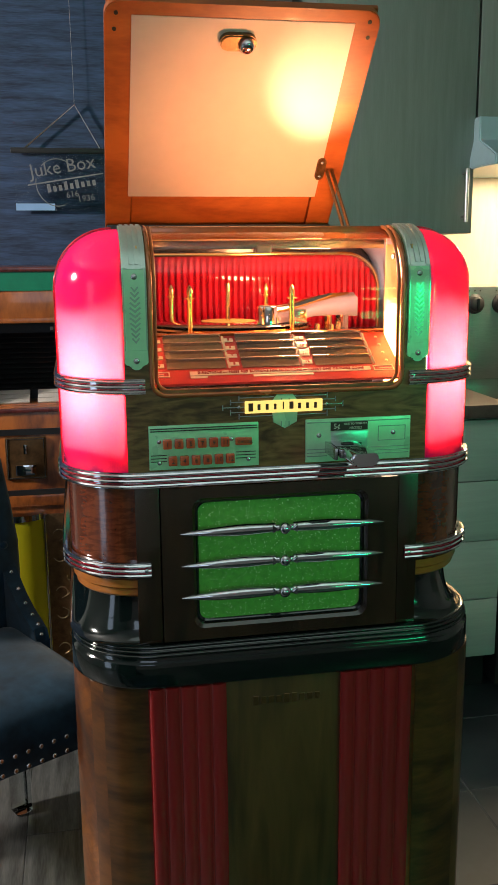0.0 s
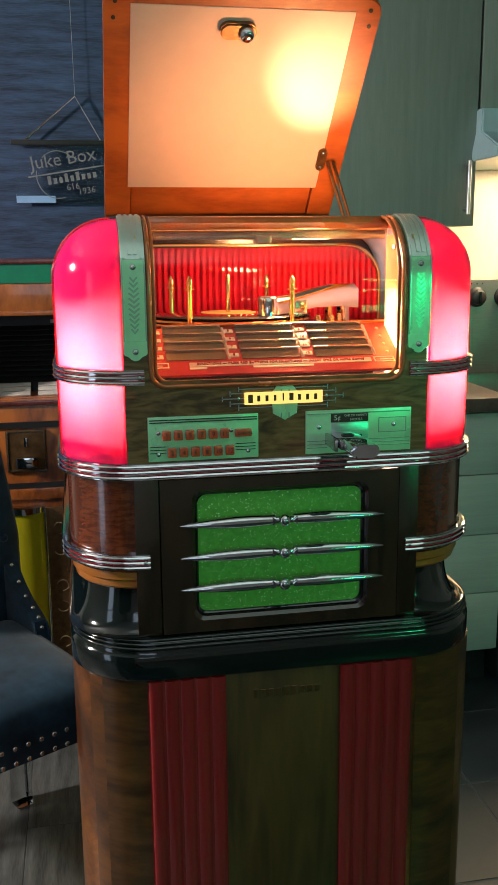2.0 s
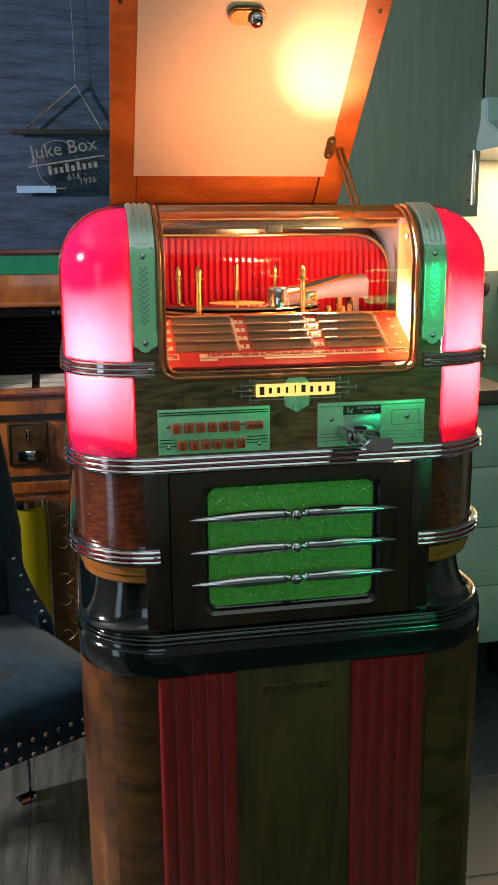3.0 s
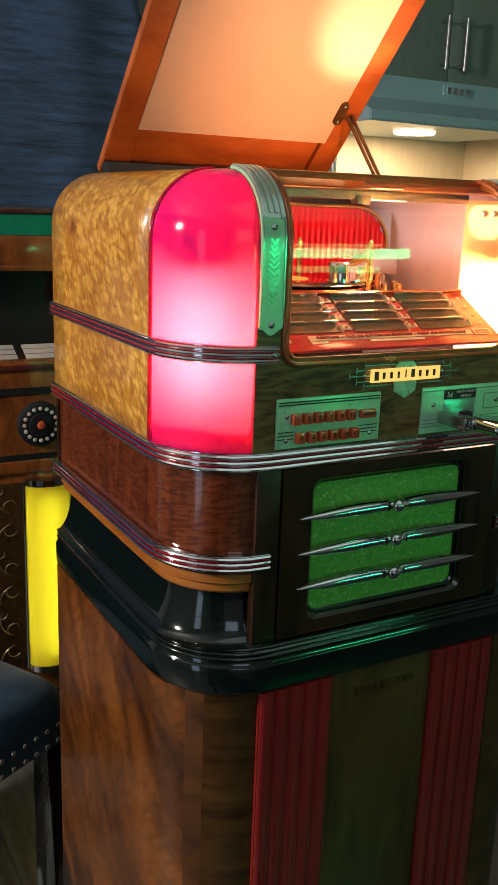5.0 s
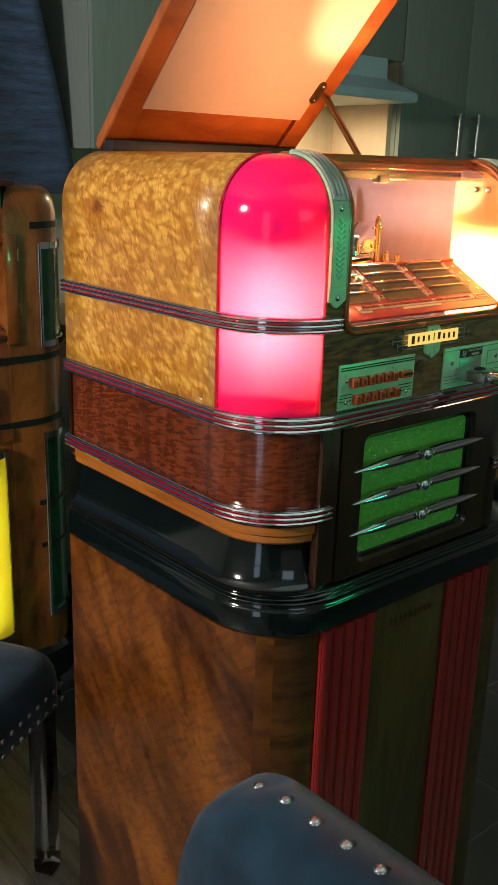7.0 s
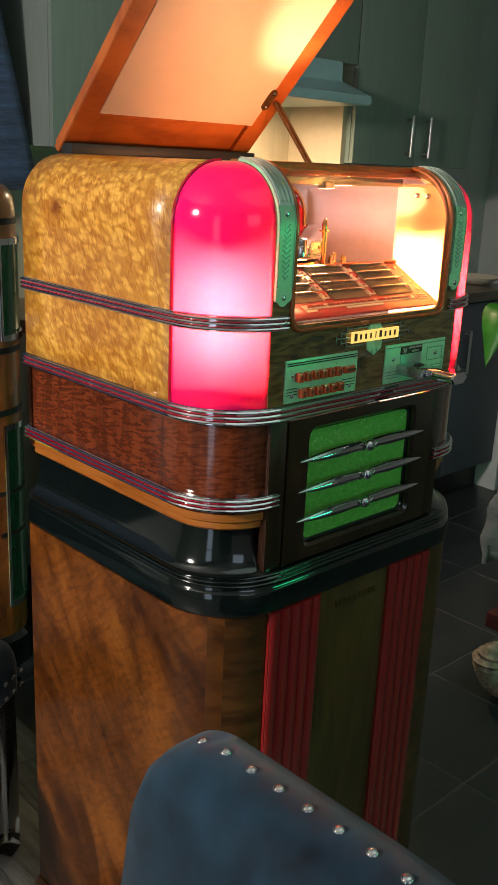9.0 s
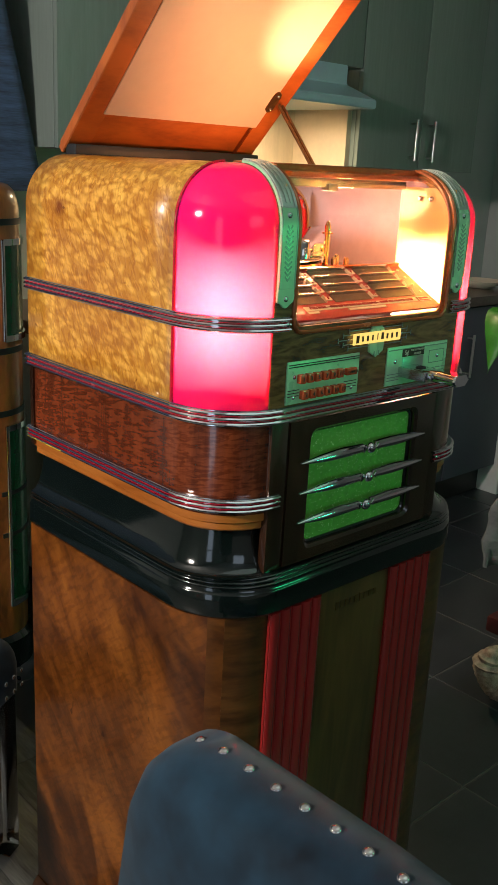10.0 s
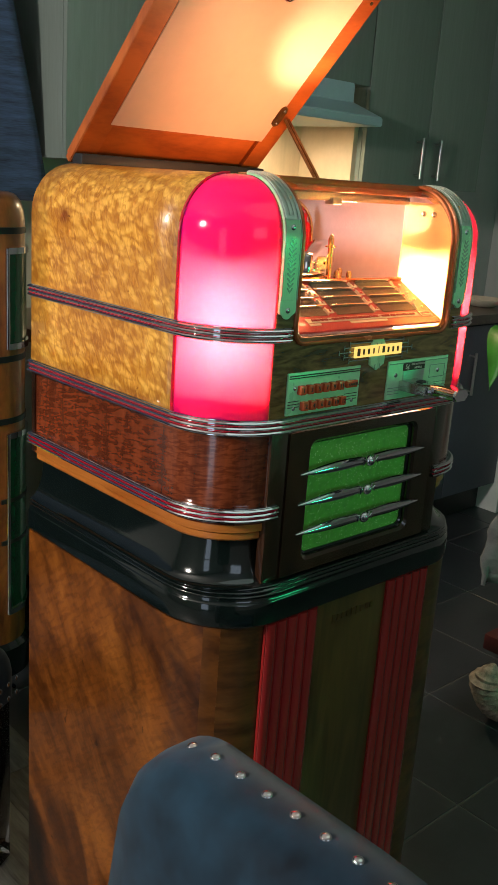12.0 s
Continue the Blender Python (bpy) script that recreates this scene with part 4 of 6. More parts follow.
# ribbed red backdrop with a bright rim
bm = bmesh.new()
N = 192
cols = []
for k in range(N + 1):
    x = -0.248 + 0.506 * k / N
    edge = max(0.0, abs(x - 0.005) - 0.193)
    zt = 1.372 - (0.06 - math.sqrt(max(0, 0.06 ** 2 - min(edge, 0.0599) ** 2)))
    y = 0.398 + 0.0035 * (1 if k % 4 in (0, 1) else -1)
    cols.append([bm.verts.new((x + CX, y, 1.25 + (zt - 1.25) * j / 3)) for j in range(4)])
for a, b in zip(cols, cols[1:]):
    for j in range(3):
        bm.faces.new((a[j], b[j], b[j + 1], a[j + 1]))
thicken(part("ribbed_backdrop", bm, REDRIB, juke, "glossy red ribbed backdrop behind the turntable", smooth=20), 0.002)
rim = [(-0.25 + CX, 0.392, 1.25)] + [(x + CX, 0.392, z) for x, z in arc(-0.19, 1.315, 0.06, 180, 90, 8)] + [(x + CX, 0.392, z) for x, z in arc(0.2, 1.315, 0.06, 90, 0, 8)] + [(0.26 + CX, 0.392, 1.25)]
part("backdrop_rim", tube(rim, 0.0035, 8), BRASS, juke, "polished brass rim")
part("reflector", box(CX - 0.17, CX + 0.17, 0.1, 0.108, 1.383, 1.395, 0.002), NICKEL, juke, "bright metal reflector under the top rail")
part("reflector_clip", box(CX - 0.01, CX + 0.01, 0.096, 0.112, 1.378, 1.388, 0.002), STEEL, juke)

# record player
TX, TY = -0.018, 0.255
table = part("turntable", lathe([(0.02, 1.242), (0.118, 1.249), (0.125, 1.2545), (0.125, 1.2575), (0.121, 1.259), (0.127, 1.2605), (0.127, 1.2635), (0.122, 1.2655)], (TX, TY, 0.008), "z", 48), BRASS, juke, "polished turntable with a ridged rim")
rec = part("record", lathe([(0.004, 1.2662), (0.125, 1.2662), (0.1262, 1.2672), (0.125, 1.2684), (0.05, 1.2684), (0.004, 1.2684)], (TX, TY, 0.008), "z", 48), SHELLAC, table, "dark shellac record reflecting the red backdrop")
part("record_label", lathe([(0.004, 1.2686), (0.042, 1.2686), (0.042, 1.269), (0.004, 1.269)], (TX, TY, 0.008), "z", 32), PAPERLABEL, rec, "yellow record label")
part("spindle", lathe([(0.0035, 1.26), (0.0035, 1.322), (0.0028, 1.3255), (0.001, 1.3262)], (TX, TY, 0.008), "z", 12), BRASS, table)
for x, y, zt in ((-0.09, 0.145, 1.335), (0.056, 0.147, 1.3335), (-0.098, 0.315, 1.33), (0.055, 0.32, 1.33)):
    part("record_post", lathe([(0.0065, 1.25), (0.0065, 1.254), (0.0038, 1.256), (0.0038, zt - 0.02), (0.0085, zt - 0.019), (0.0085, zt - 0.0175), (0.0042, zt - 0.0165), (0.0046, zt - 0.008), (0.003, zt - 0.003), (0.0008, zt)], (x, y, 0), "z", 14), BRASS, juke, "polished record post")
bm = bmesh.new()
rings = []
for x, y, z, w, h in ((0.03, 0.178, 1.29, 0.016, 0.0125), (0.06, 0.195, 1.2925, 0.0165, 0.012), (0.1, 0.222, 1.298, 0.017, 0.0135), (0.14, 0.25, 1.3, 0.019, 0.0165), (0.178, 0.276, 1.2975, 0.02, 0.0185)):
    d = Vector((-0.55, 0.83, 0)) * w
    ring = []
    for u, v in ((-1, -1), (-1, 0.55), (-0.55, 1), (0.55, 1), (1, 0.55), (1, -1)):
        ring.append(bm.verts.new((x + d.x * u, y + d.y * u, z + h * v)))
    rings.append(ring)
for ra, rb in zip(rings, rings[1:]):
    for k in range(6):
        bm.faces.new((ra[k], ra[(k + 1) % 6], rb[(k + 1) % 6], rb[k]))
bm.faces.new(rings[0]), bm.faces.new(rings[-1])
arm = part("tone_arm", bm, CHROME, juke, "heavy chromed tone arm with a round pickup can", smooth=65)
part("pickup_can", lathe([(0.0125, 1.2755), (0.0148, 1.277), (0.0148, 1.3015), (0.0125, 1.304), (0.003, 1.3045)], (0.026, 0.172, 0), "z", 24), CHROME, arm)
part("needle", tube([(0.024, 0.166, 1.277), (0.024, 0.164, 1.2705)], 0.0012, 6), BLACKFLAT, arm)
part("pickup_box", box(0.054, 0.086, 0.176, 0.2, 1.2765, 1.297, 0.002), NICKEL, arm)
part("box_screw", lathe([(0.0045, 0), (0.0038, -0.0015), (0.001, -0.002)], (0.079, 0.176, 1.288), "y", 12), BRASS, arm)
part("arm_post", lathe([(0.016, 1.25), (0.016, 1.255), (0.011, 1.258), (0.011, 1.285)], (0.168, 0.276, 0), "z", 16), CHROME, arm)
part("arm_post", lathe([(0.006, 1.25), (0.006, 1.288)], (0.135, 0.238, 0), "z", 12), BRASS, arm)
for x, y in ((0.1, 0.17), (0.14, 0.2), (0.118, 0.16)):
    part("deck_stud", lathe([(0.0045, 1.25), (0.0045, 1.272), (0.003, 1.276)], (x, y, 0), "z", 12), BRASS, juke)
part("deck_screw", lathe([(0.005, 1.25), (0.005, 1.253), (0.002, 1.255)], (0.14, 0.2 - 0.04, 0), "z", 12), NICKEL, juke)

# lid, tipped forward over the deck
LIDM = Matrix.Translation((CX, 0.474, 1.4345)) @ Matrix(((1, 0, 0, 0), (0, -0.702, -0.712, 0), (0, 0.712, -0.702, 0), (0, 0, 0, 1)))


def lid_part(name, bm, mat, parent, label="", smooth=28):
    bm.transform(LIDM)
    return part(name, bm, mat, parent, label, smooth)


lid = lid_part("lid", box(-0.193, 0.193, -0.03, 0.386, -0.021, -0.013, 0.002), CHERRY, juke, "cherry-framed lid with a pale inner panel, propped open")
outer = [(0.196, -0.033)] + arc(0.174, 0.367, 0.022, 0, 90, 6) + arc(-0.174, 0.367, 0.022, 90, 180, 6) + [(-0.196, -0.033), (-0.153, -0.033), (-0.153, 0.364), (0.153, 0.364), (0.153, -0.033)]


def flat(poly, z0, z1, b=0.0):
    bm = bmesh.new()
    lo, hi = [bm.verts.new((x, y, z0)) for x, y in poly], [bm.verts.new((x, y, z1)) for x, y in poly]
    bm.faces.new(list(reversed(lo)))
    top = bm.faces.new(hi)
    for i in range(len(poly)):
        j = (i + 1) % len(poly)
        bm.faces.new((lo[i], lo[j], hi[j], hi[i]))
    if b:
        bmesh.ops.bevel(bm, geom=list(top.edges), offset=b, segments=2, affect="EDGES")
    return bm


lid_part("lid_frame", flat(outer, -0.0135, 0.0, 0.0015), CHERRY, lid, "cherry lid frame")
lid_part("lid_rail", box(-0.1525, 0.1525, -0.033, 0.0525, -0.0135, -0.006, 0.001), CHERRY, lid)
lid_part("lid_panel", box(-0.159, 0.159, 0.052, 0.3695, -0.006, 0.0015, 0.0008), LIDPANEL, lid, "pale painted inner panel")
lock = lid_part("lid_lock", flat(arc(-0.022, 0.338, 0.0125, 90, 270, 8) + arc(0.006, 0.338, 0.0125, -90, 90, 8), 0.0015, 0.011, 0.002), BRONZE, lid, "bronzed lid lock")
bm = lathe([(0.012, 0.004), (0.011, 0.016), (0.007, 0.02), (0.002, 0.021)], (0.004, 0.336, 0), "z", 16)
bm.transform(LIDM)
part("lock_barrel", bm, CHROME, lock)
for x in (-0.18, 0.18):
    for dx, dy in ((0, 0.012), (0.012 * (1 if x < 0 else -1) * -0.2, -0.012)):
        lid_part("frame_screw", lathe([(0.0032, 0.0), (0.003, 0.001), (0.0005, 0.0012)], (x + dx, 0.36 + dy, 0), "z", 10), BLACKFLAT, lid)
bracket = lid_part("stay_bracket", flat(arc(0.157, 0.127, 0.0075, 0, 180, 6) + arc(0.157, 0.099, 0.0075, 180, 360, 6), 0.0015, 0.006, 0.001), BRONZE, lid, "bronzed stay bracket")
for y in (0.127, 0.099):
    lid_part("screw", lathe([(0.003, 0.006), (0.002, 0.0075), (0.0005, 0.008)], (0.157, y, 0), "z", 10), NICKEL, bracket)
pv = LIDM @ Vector((0.167, 0.112, 0.008))
for dx in (0.0, 0.009):
    part("lid_stay", tube([pv + Vector((dx, 0, 0)), Vector((0.182 + dx, 0.3, 1.398))], 0.0028, 6), BRONZE, juke, "thin bronzed lid stay")
part("lid_hinge", box(CX - 0.194, CX + 0.194, 0.462, 0.492, 1.4, 1.426, 0.003), BLACKFLAT, juke, "long black lid hinge")

# ---------------------------------------------------------------- its stand
SX, SW = 0.0195, 0.2925      # middle and half width of the stand
stand = thing("jukebox_stand", (CX, 0.23, 0), "walnut floor stand with two fluted red strips under the jukebox", "stand")
part("stand_case", stack([(SW, -0.004, 0.471, 0.105, 0.085), (SW, -0.004, 0.471, 0.105, 0.814)], 12, SX), BURL, stand, "worn glossy walnut case")
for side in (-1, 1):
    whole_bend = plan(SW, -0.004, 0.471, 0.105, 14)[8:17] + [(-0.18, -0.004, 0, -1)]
    # Two strips darken round the bend: part veneer, part painted shade.
    for k0, k1, proud, veneer in ((0, 3, 0.0005, MIDSHADE), (2, 10, 0.001, CORNERWOOD)):
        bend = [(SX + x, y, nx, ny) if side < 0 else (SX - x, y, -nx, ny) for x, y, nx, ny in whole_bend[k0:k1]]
        part("corner_veneer", sweep(bend, [(-0.003, 0.089), (proud, 0.089), (proud, 0.8135), (-0.003, 0.8135)]), veneer, stand, "cross-grained walnut corner, darkened with painted shade")
part("plinth", stack([(SW + 0.009, -0.014, 0.477, 0.11, 0.0), (SW + 0.009, -0.014, 0.477, 0.11, 0.07), (SW + 0.002, -0.006, 0.472, 0.106, 0.088)], 12, SX), BURL, stand, "stepped walnut plinth")
part("front_panel", box(CX - 0.17, CX + 0.174, -0.0065, -0.003, 0.09, 0.8135, 0.001), STANDFRONT, stand, "dark olive-brown front veneer")
for xa, xb in ((-0.1815, -0.077), (0.082, 0.1855)):
    strip = part("red_strip", box(CX + xa, CX + xb, -0.0105, -0.006, 0.09, 0.8135), REDSTRIP, stand, "fluted dark red plastic strip")
    w = (xb - xa) / 5
    for k in range(5):
        xc = CX + xa + w * (k + 0.5)
        prof = [(xc + w * 0.46 * math.cos(a), -0.0095 - 0.0055 * math.sin(a)) for a in (math.pi * j / 8 for j in range(9))]
        bm = bmesh.new()
        lo, hi = [bm.verts.new((x, y, 0.09)) for x, y in prof], [bm.verts.new((x, y, 0.8135)) for x, y in prof]
        for j in range(8):
            bm.faces.new((lo[j], lo[j + 1], hi[j + 1], hi[j]))
        bm.faces.new(lo), bm.faces.new(hi)
        part("flute", bm, REDSTRIP, strip)
for k in range(9):
    xk, h = CX - 0.036 + k * 0.0108, 0.014 if k in (0, 4, 5) else 0.0105
    part("name_bar", box(xk - 0.0036, xk + 0.0036, -0.0078, -0.0066, 0.781 - h / 2, 0.781 + h / 2, 0.0004, 1), BRONZE, stand, "faint raised name, plain bars")

# ---------------------------------------------------------------- the old floor jukebox behind
OX = -0.232
old = thing("floor_jukebox", (OX, 1.55, 0), "old wooden floor jukebox with yellow and green plastic panels, unlit window", "jukebox")
OHW, OF, OB, OR = 0.455, 1.3, 1.66, 0.12
part("case", stack([(OHW - 0.004, 1.42, OB, 0.02, 0.1), (OHW - 0.004, 1.42, OB, 0.02, 1.28)], 4, OX), JUKEWOOD, old, "figured walnut case")
for side in (-1, 1):
    bm = bmesh.new()
    col = [(OX + side * 0.267, 1.47), (OX + side * 0.267, OF)] + [(OX + side * (OHW - OR + OR * math.sin(a)), OF + OR - OR * math.cos(a)) for a in (math.pi / 2 * k / 10 for k in range(11))] + [(OX + side * OHW, 1.47)]
    mx, my = OX + side * 0.36, 1.4
    rings = [[bm.verts.new((mx + (x - mx) * s, my + (y - my) * s, z)) for x, y in col] for z, s in ((0.1, 1), (1.25, 1), (1.275, 0.985), (1.298, 0.94), (1.316, 0.86), (1.328, 0.74), (1.335, 0.55))]
    bm.faces.new(rings[0]), bm.faces.new(rings[-1])
    for lo, hi in zip(rings, rings[1:]):
        for i in range(len(col)):
            j = (i + 1) % len(col)
            bm.faces.new((lo[i], lo[j], hi[j], hi[i]))
    part("corner_post", bm, JUKEWOOD, old, "rounded walnut corner post")
    cor = [(OX + side * (OHW - OR + OR * math.sin(a)), OF + OR - OR * math.cos(a), side * math.sin(a), -math.cos(a)) for a in (radians(10 + 70 * k / 8) for k in range(9))]
    for z0, z1 in ((0.955, 1.19), (0.205, 0.708)):
        pan = part("corner_panel", sweep(cor, [(0.0, z0), (0.004, z0), (0.004, z1), (0.0, z1)]), GREENPANEL, old, "dark green plastic corner panel in a chrome frame")
        for za, zb in ((z0 - 0.012, z0 + 0.004), (z1 - 0.004, z1 + 0.012)):
            part("frame_bar", sweep(cor, [(-0.001, za), (0.009, za), (0.009, zb), (-0.001, zb)]), CHROME, pan)
        for p in (cor[0], cor[-1]):
            part("frame_bar", tube([(p[0] + p[2] * 0.004, p[1] + p[3] * 0.004, z) for z in (z0 - 0.01, z1 + 0.01)], 0.006, 8), CHROME, pan)
# lower front, coin rail, head
part("lower_front", box(OX - 0.268, OX + 0.268, OF + 0.002, 1.42, 0.1, 0.988, 0.003), JUKEWOOD, old, "walnut lower front")
part("head_rail", box(OX - 0.268, OX + 0.268, OF + 0.002, 1.42, 1.206, 1.285, 0.003), JUKEWOOD, old, "walnut head rail")
part("green_band", box(OX - 0.266, OX + 0.266, OF + 0.004, 1.42, 1.286, 1.334), GREENBAND, old, "green plastic band below the top")
part("top_board", box(OX - 0.3, OX + 0.3, OF - 0.002, OB, 1.334, 1.347, 0.004), REDWOOD, old, "dark top board")
part("case_top", box(OX - OHW + 0.02, OX + OHW - 0.02, 1.4, OB, 1.28, 1.333, 0.01), JUKEWOOD, old)
part("base", stack([(OHW + 0.008, OF - 0.01, OB, OR, 0.0), (OHW + 0.008, OF - 0.01, OB, OR, 0.085), (OHW, OF, OB, OR, 0.102)], 10, OX), BLACKPAINT, old, "black moulded base")
# window
win = part("window_recess", box(OX - 0.267, OX + 0.267, 1.405, 1.419, 0.988, 1.206), BLACKFLAT, old, "dark louvred window with chrome plates")
for k in range(11):
    z = 1.03 + k * 0.0135
    bm = box(OX - 0.25, OX + 0.02, -0.009, 0.009, -0.0012, 0.0012)
    bm.transform(Matrix.Translation((0, 1.385, z)) @ pose(0, 0, 0, 35))
    part("louvre", bm, BLACKFLAT, win)
for k in range(8):
    part("name_bar", box(OX - 0.085 + k * 0.0135, OX - 0.0765 + k * 0.0135, 1.3785, 1.38, 1.178, 1.187), CREAM, win)
part("shelf", box(OX - 0.266, OX + 0.266, 1.31, 1.405, 0.98, 0.992, 0.003), JUKEWOOD, old)
for x0, x1 in ((-0.255, -0.145), (-0.125, -0.012), (0.012, 0.125), (0.145, 0.255)):
    for r in range(3):
        bm = box(OX + x0, OX + x1, -0.008, 0.008, 0, 0.004, 0.0012)
        bm.transform(Matrix.Translation((0, 1.323 + r * 0.019, 0.996 + r * 0.009)) @ pose(0, 0, 0, 32))
        part("title_bar", bm, CREAM, win)
part("window_frame", box(OX - 0.268, OX + 0.268, 1.294, 1.304, 0.97, 0.982, 0.003), REDWOOD, old)
part("window_frame", box(OX - 0.268, OX + 0.268, 1.294, 1.304, 1.204, 1.216, 0.003), JUKEWOOD, old)
for side in (-1, 1):
    xa, xb = sorted((OX + side * 0.262, OX + side * 0.296))
    part("window_frame", box(xa, xb, 1.292, 1.304, 0.958, 1.225, 0.004), JUKEWOOD, old)
    part("hinge", lathe([(0.004, 1.03), (0.004, 1.06)], (OX + side * 0.3, 1.296, 0), "z", 8), BRASS, old)
    part("hinge", lathe([(0.004, 1.16), (0.004, 1.19)], (OX + side * 0.3, 1.296, 0), "z", 8), BRASS, old)
# dark inlay bands
front_path = plan(OHW, OF, OB, OR, 10, OX)
for z in (1.243, 0.918, 0.752):
    part("inlay_band", sweep(front_path if z < 1.2 else [p for p in front_path if p[0] > OX + 0.27], [(-0.002, z - 0.008), (0.0025, z - 0.008), (0.0025, z + 0.008), (-0.002, z + 0.008)]), BLACKFLAT, old, "black inlay band")
for z in (0.53, 0.41):
    part("inlay_band", sweep([p for p in front_path if p[0] > OX + 0.25], [(-0.002, z - 0.006), (0.005, z - 0.006), (0.005, z + 0.006), (-0.002, z + 0.006)]), BLACKFLAT, old)
# selector dial
dial = part("selector_dial", lathe([(0.056, 0.0), (0.056, -0.01), (0.05, -0.014), (0.03, -0.014), (0.028, -0.02), (0.008, -0.022)], (OX + 0.168, OF + 0.002, 0.835), "y", 32), BLACKFLAT, old, "black selector dial ringed with white dots")
for k in range(16):
    a = k * math.tau / 16
    part("dot", lathe([(0.0052, 0), (0.0045, -0.003), (0.001, -0.004)], (OX + 0.168 + 0.04 * math.cos(a), OF - 0.012, 0.835 + 0.04 * math.sin(a)), "y", 8), CREAM, dial)
part("hub", rivet((OX + 0.168, OF - 0.02, 0.835), 0.011), REDBUTTON, dial)
# coin entry
ce = part("coin_entry", box(OX - 0.215, OX - 0.11, OF - 0.006, OF + 0.002, 0.79, 0.905, 0.003), BRONZE, old, "tarnished chrome coin entry")
part("coin_cup", box(OX - 0.19, OX - 0.135, OF - 0.03, OF - 0.005, 0.805, 0.835, 0.006), CHROME, ce)
part("coin_slot", box(OX - 0.168, OX - 0.158, OF - 0.009, OF - 0.005, 0.86, 0.885, 0.001), CHROME, ce)
part("coin_frame", tube([(OX - 0.21, OF - 0.007, 0.795), (OX - 0.115, OF - 0.007, 0.795), (OX - 0.115, OF - 0.007, 0.9), (OX - 0.21, OF - 0.007, 0.9)], 0.002, 6, closed=True), NICKEL, ce)
part("mid_rail", box(OX - 0.268, OX + 0.268, OF - 0.008, OF + 0.003, 0.715, 0.745, 0.004), JUKEWOOD, old)
# yellow columns and ornamental grille
for x0, x1 in ((OX - 0.241, OX - 0.129), (OX + 0.129, OX + 0.241)):
    bm = bmesh.new()
    xm, w = (x0 + x1) / 2, (x1 - x0) / 2
    prof = [(xm + w * math.cos(a), OF - 0.002 - 0.035 * math.sin(a)) for a in (math.pi * j / 10 for j in range(11))]
    lo, hi = [bm.verts.new((x, y, 0.19)) for x, y in prof], [bm.verts.new((x, y, 0.685)) for x, y in prof]
    for j in range(10):
        bm.faces.new((lo[j], lo[j + 1], hi[j + 1], hi[j]))
    bm.faces.new(lo), bm.faces.new(hi)
    colm = part("yellow_column", bm, YELLOW, old, "bulging yellow plastic column")
    for z0, z1 in ((0.178, 0.194), (0.682, 0.698)):
        cap = [(xm + (w + 0.004) * math.cos(a), OF - 0.002 - 0.04 * math.sin(a)) for a in (math.pi * j / 10 for j in range(11))]
        bm = bmesh.new()
        lo, hi = [bm.verts.new((x, y, z0)) for x, y in cap], [bm.verts.new((x, y, z1)) for x, y in cap]
        for j in range(10):
            bm.faces.new((lo[j], lo[j + 1], hi[j + 1], hi[j]))
        bm.faces.new(lo), bm.faces.new(hi)
        part("column_cap", bm, CHROME, colm)
    for x in (x0 - 0.004, x1 + 0.004):
        part("column_bead", tube([(x, OF - 0.003, 0.185), (x, OF - 0.003, 0.69)], 0.005, 8), CHROME, colm)
part("column_lamp", lathe([(0.003, 0.22), (0.008, 0.225), (0.008, 0.65), (0.003, 0.655)], (OX + 0.185, OF - 0.012, 0), "z", 10), LAMPGLOW, old, "lamp inside the yellow column")
gr = part("front_grille", box(OX - 0.122, OX + 0.122, OF - 0.004, OF + 0.002, 0.19, 0.69, 0.002), BRONZE, old, "embossed bronze front grille with scrolls")
for side in (-1, 1):
    for k in range(3):
        zc = 0.27 + k * 0.165
        for r, dx, dz, a0, a1 in ((0.03, 0.012, 0.0, -80, 85), (0.02, 0.0, 0.0, -70, 75), (0.045, 0.1, 0.058, 150, 255), (0.045, 0.1, -0.058, 105, 210), (0.016, 0.088, 0.03, 20, 230), (0.016, 0.088, -0.03, 130, 340), (0.012, 0.06, 0.075, 200, 380), (0.02, 0.045, -0.072, 30, 140)):
            pts = [(OX + side * (dx + r * math.cos(radians(a0 + (a1 - a0) * j / 10))), OF - 0.0045, zc + dz + r * math.sin(radians(a0 + (a1 - a0) * j / 10))) for j in range(11)]
            part("scroll", tube(pts, [0.0006 + 0.0016 * math.sin(math.pi * j / 10) for j in range(11)], 6), BRONZELIT, gr)
        part("grille_bar", box(OX + side * 0.02 - 0.018, OX + side * 0.02 + 0.018, OF - 0.007, OF - 0.003, zc + 0.08, zc + 0.083, 0.0008), BRONZELIT, gr)
for dx in (-0.007, 0.007):
    part("grille_stem", tube([(OX + dx, OF - 0.0045, 0.2), (OX + dx, OF - 0.0045, 0.68)], 0.0018, 6), BRONZELIT, gr)


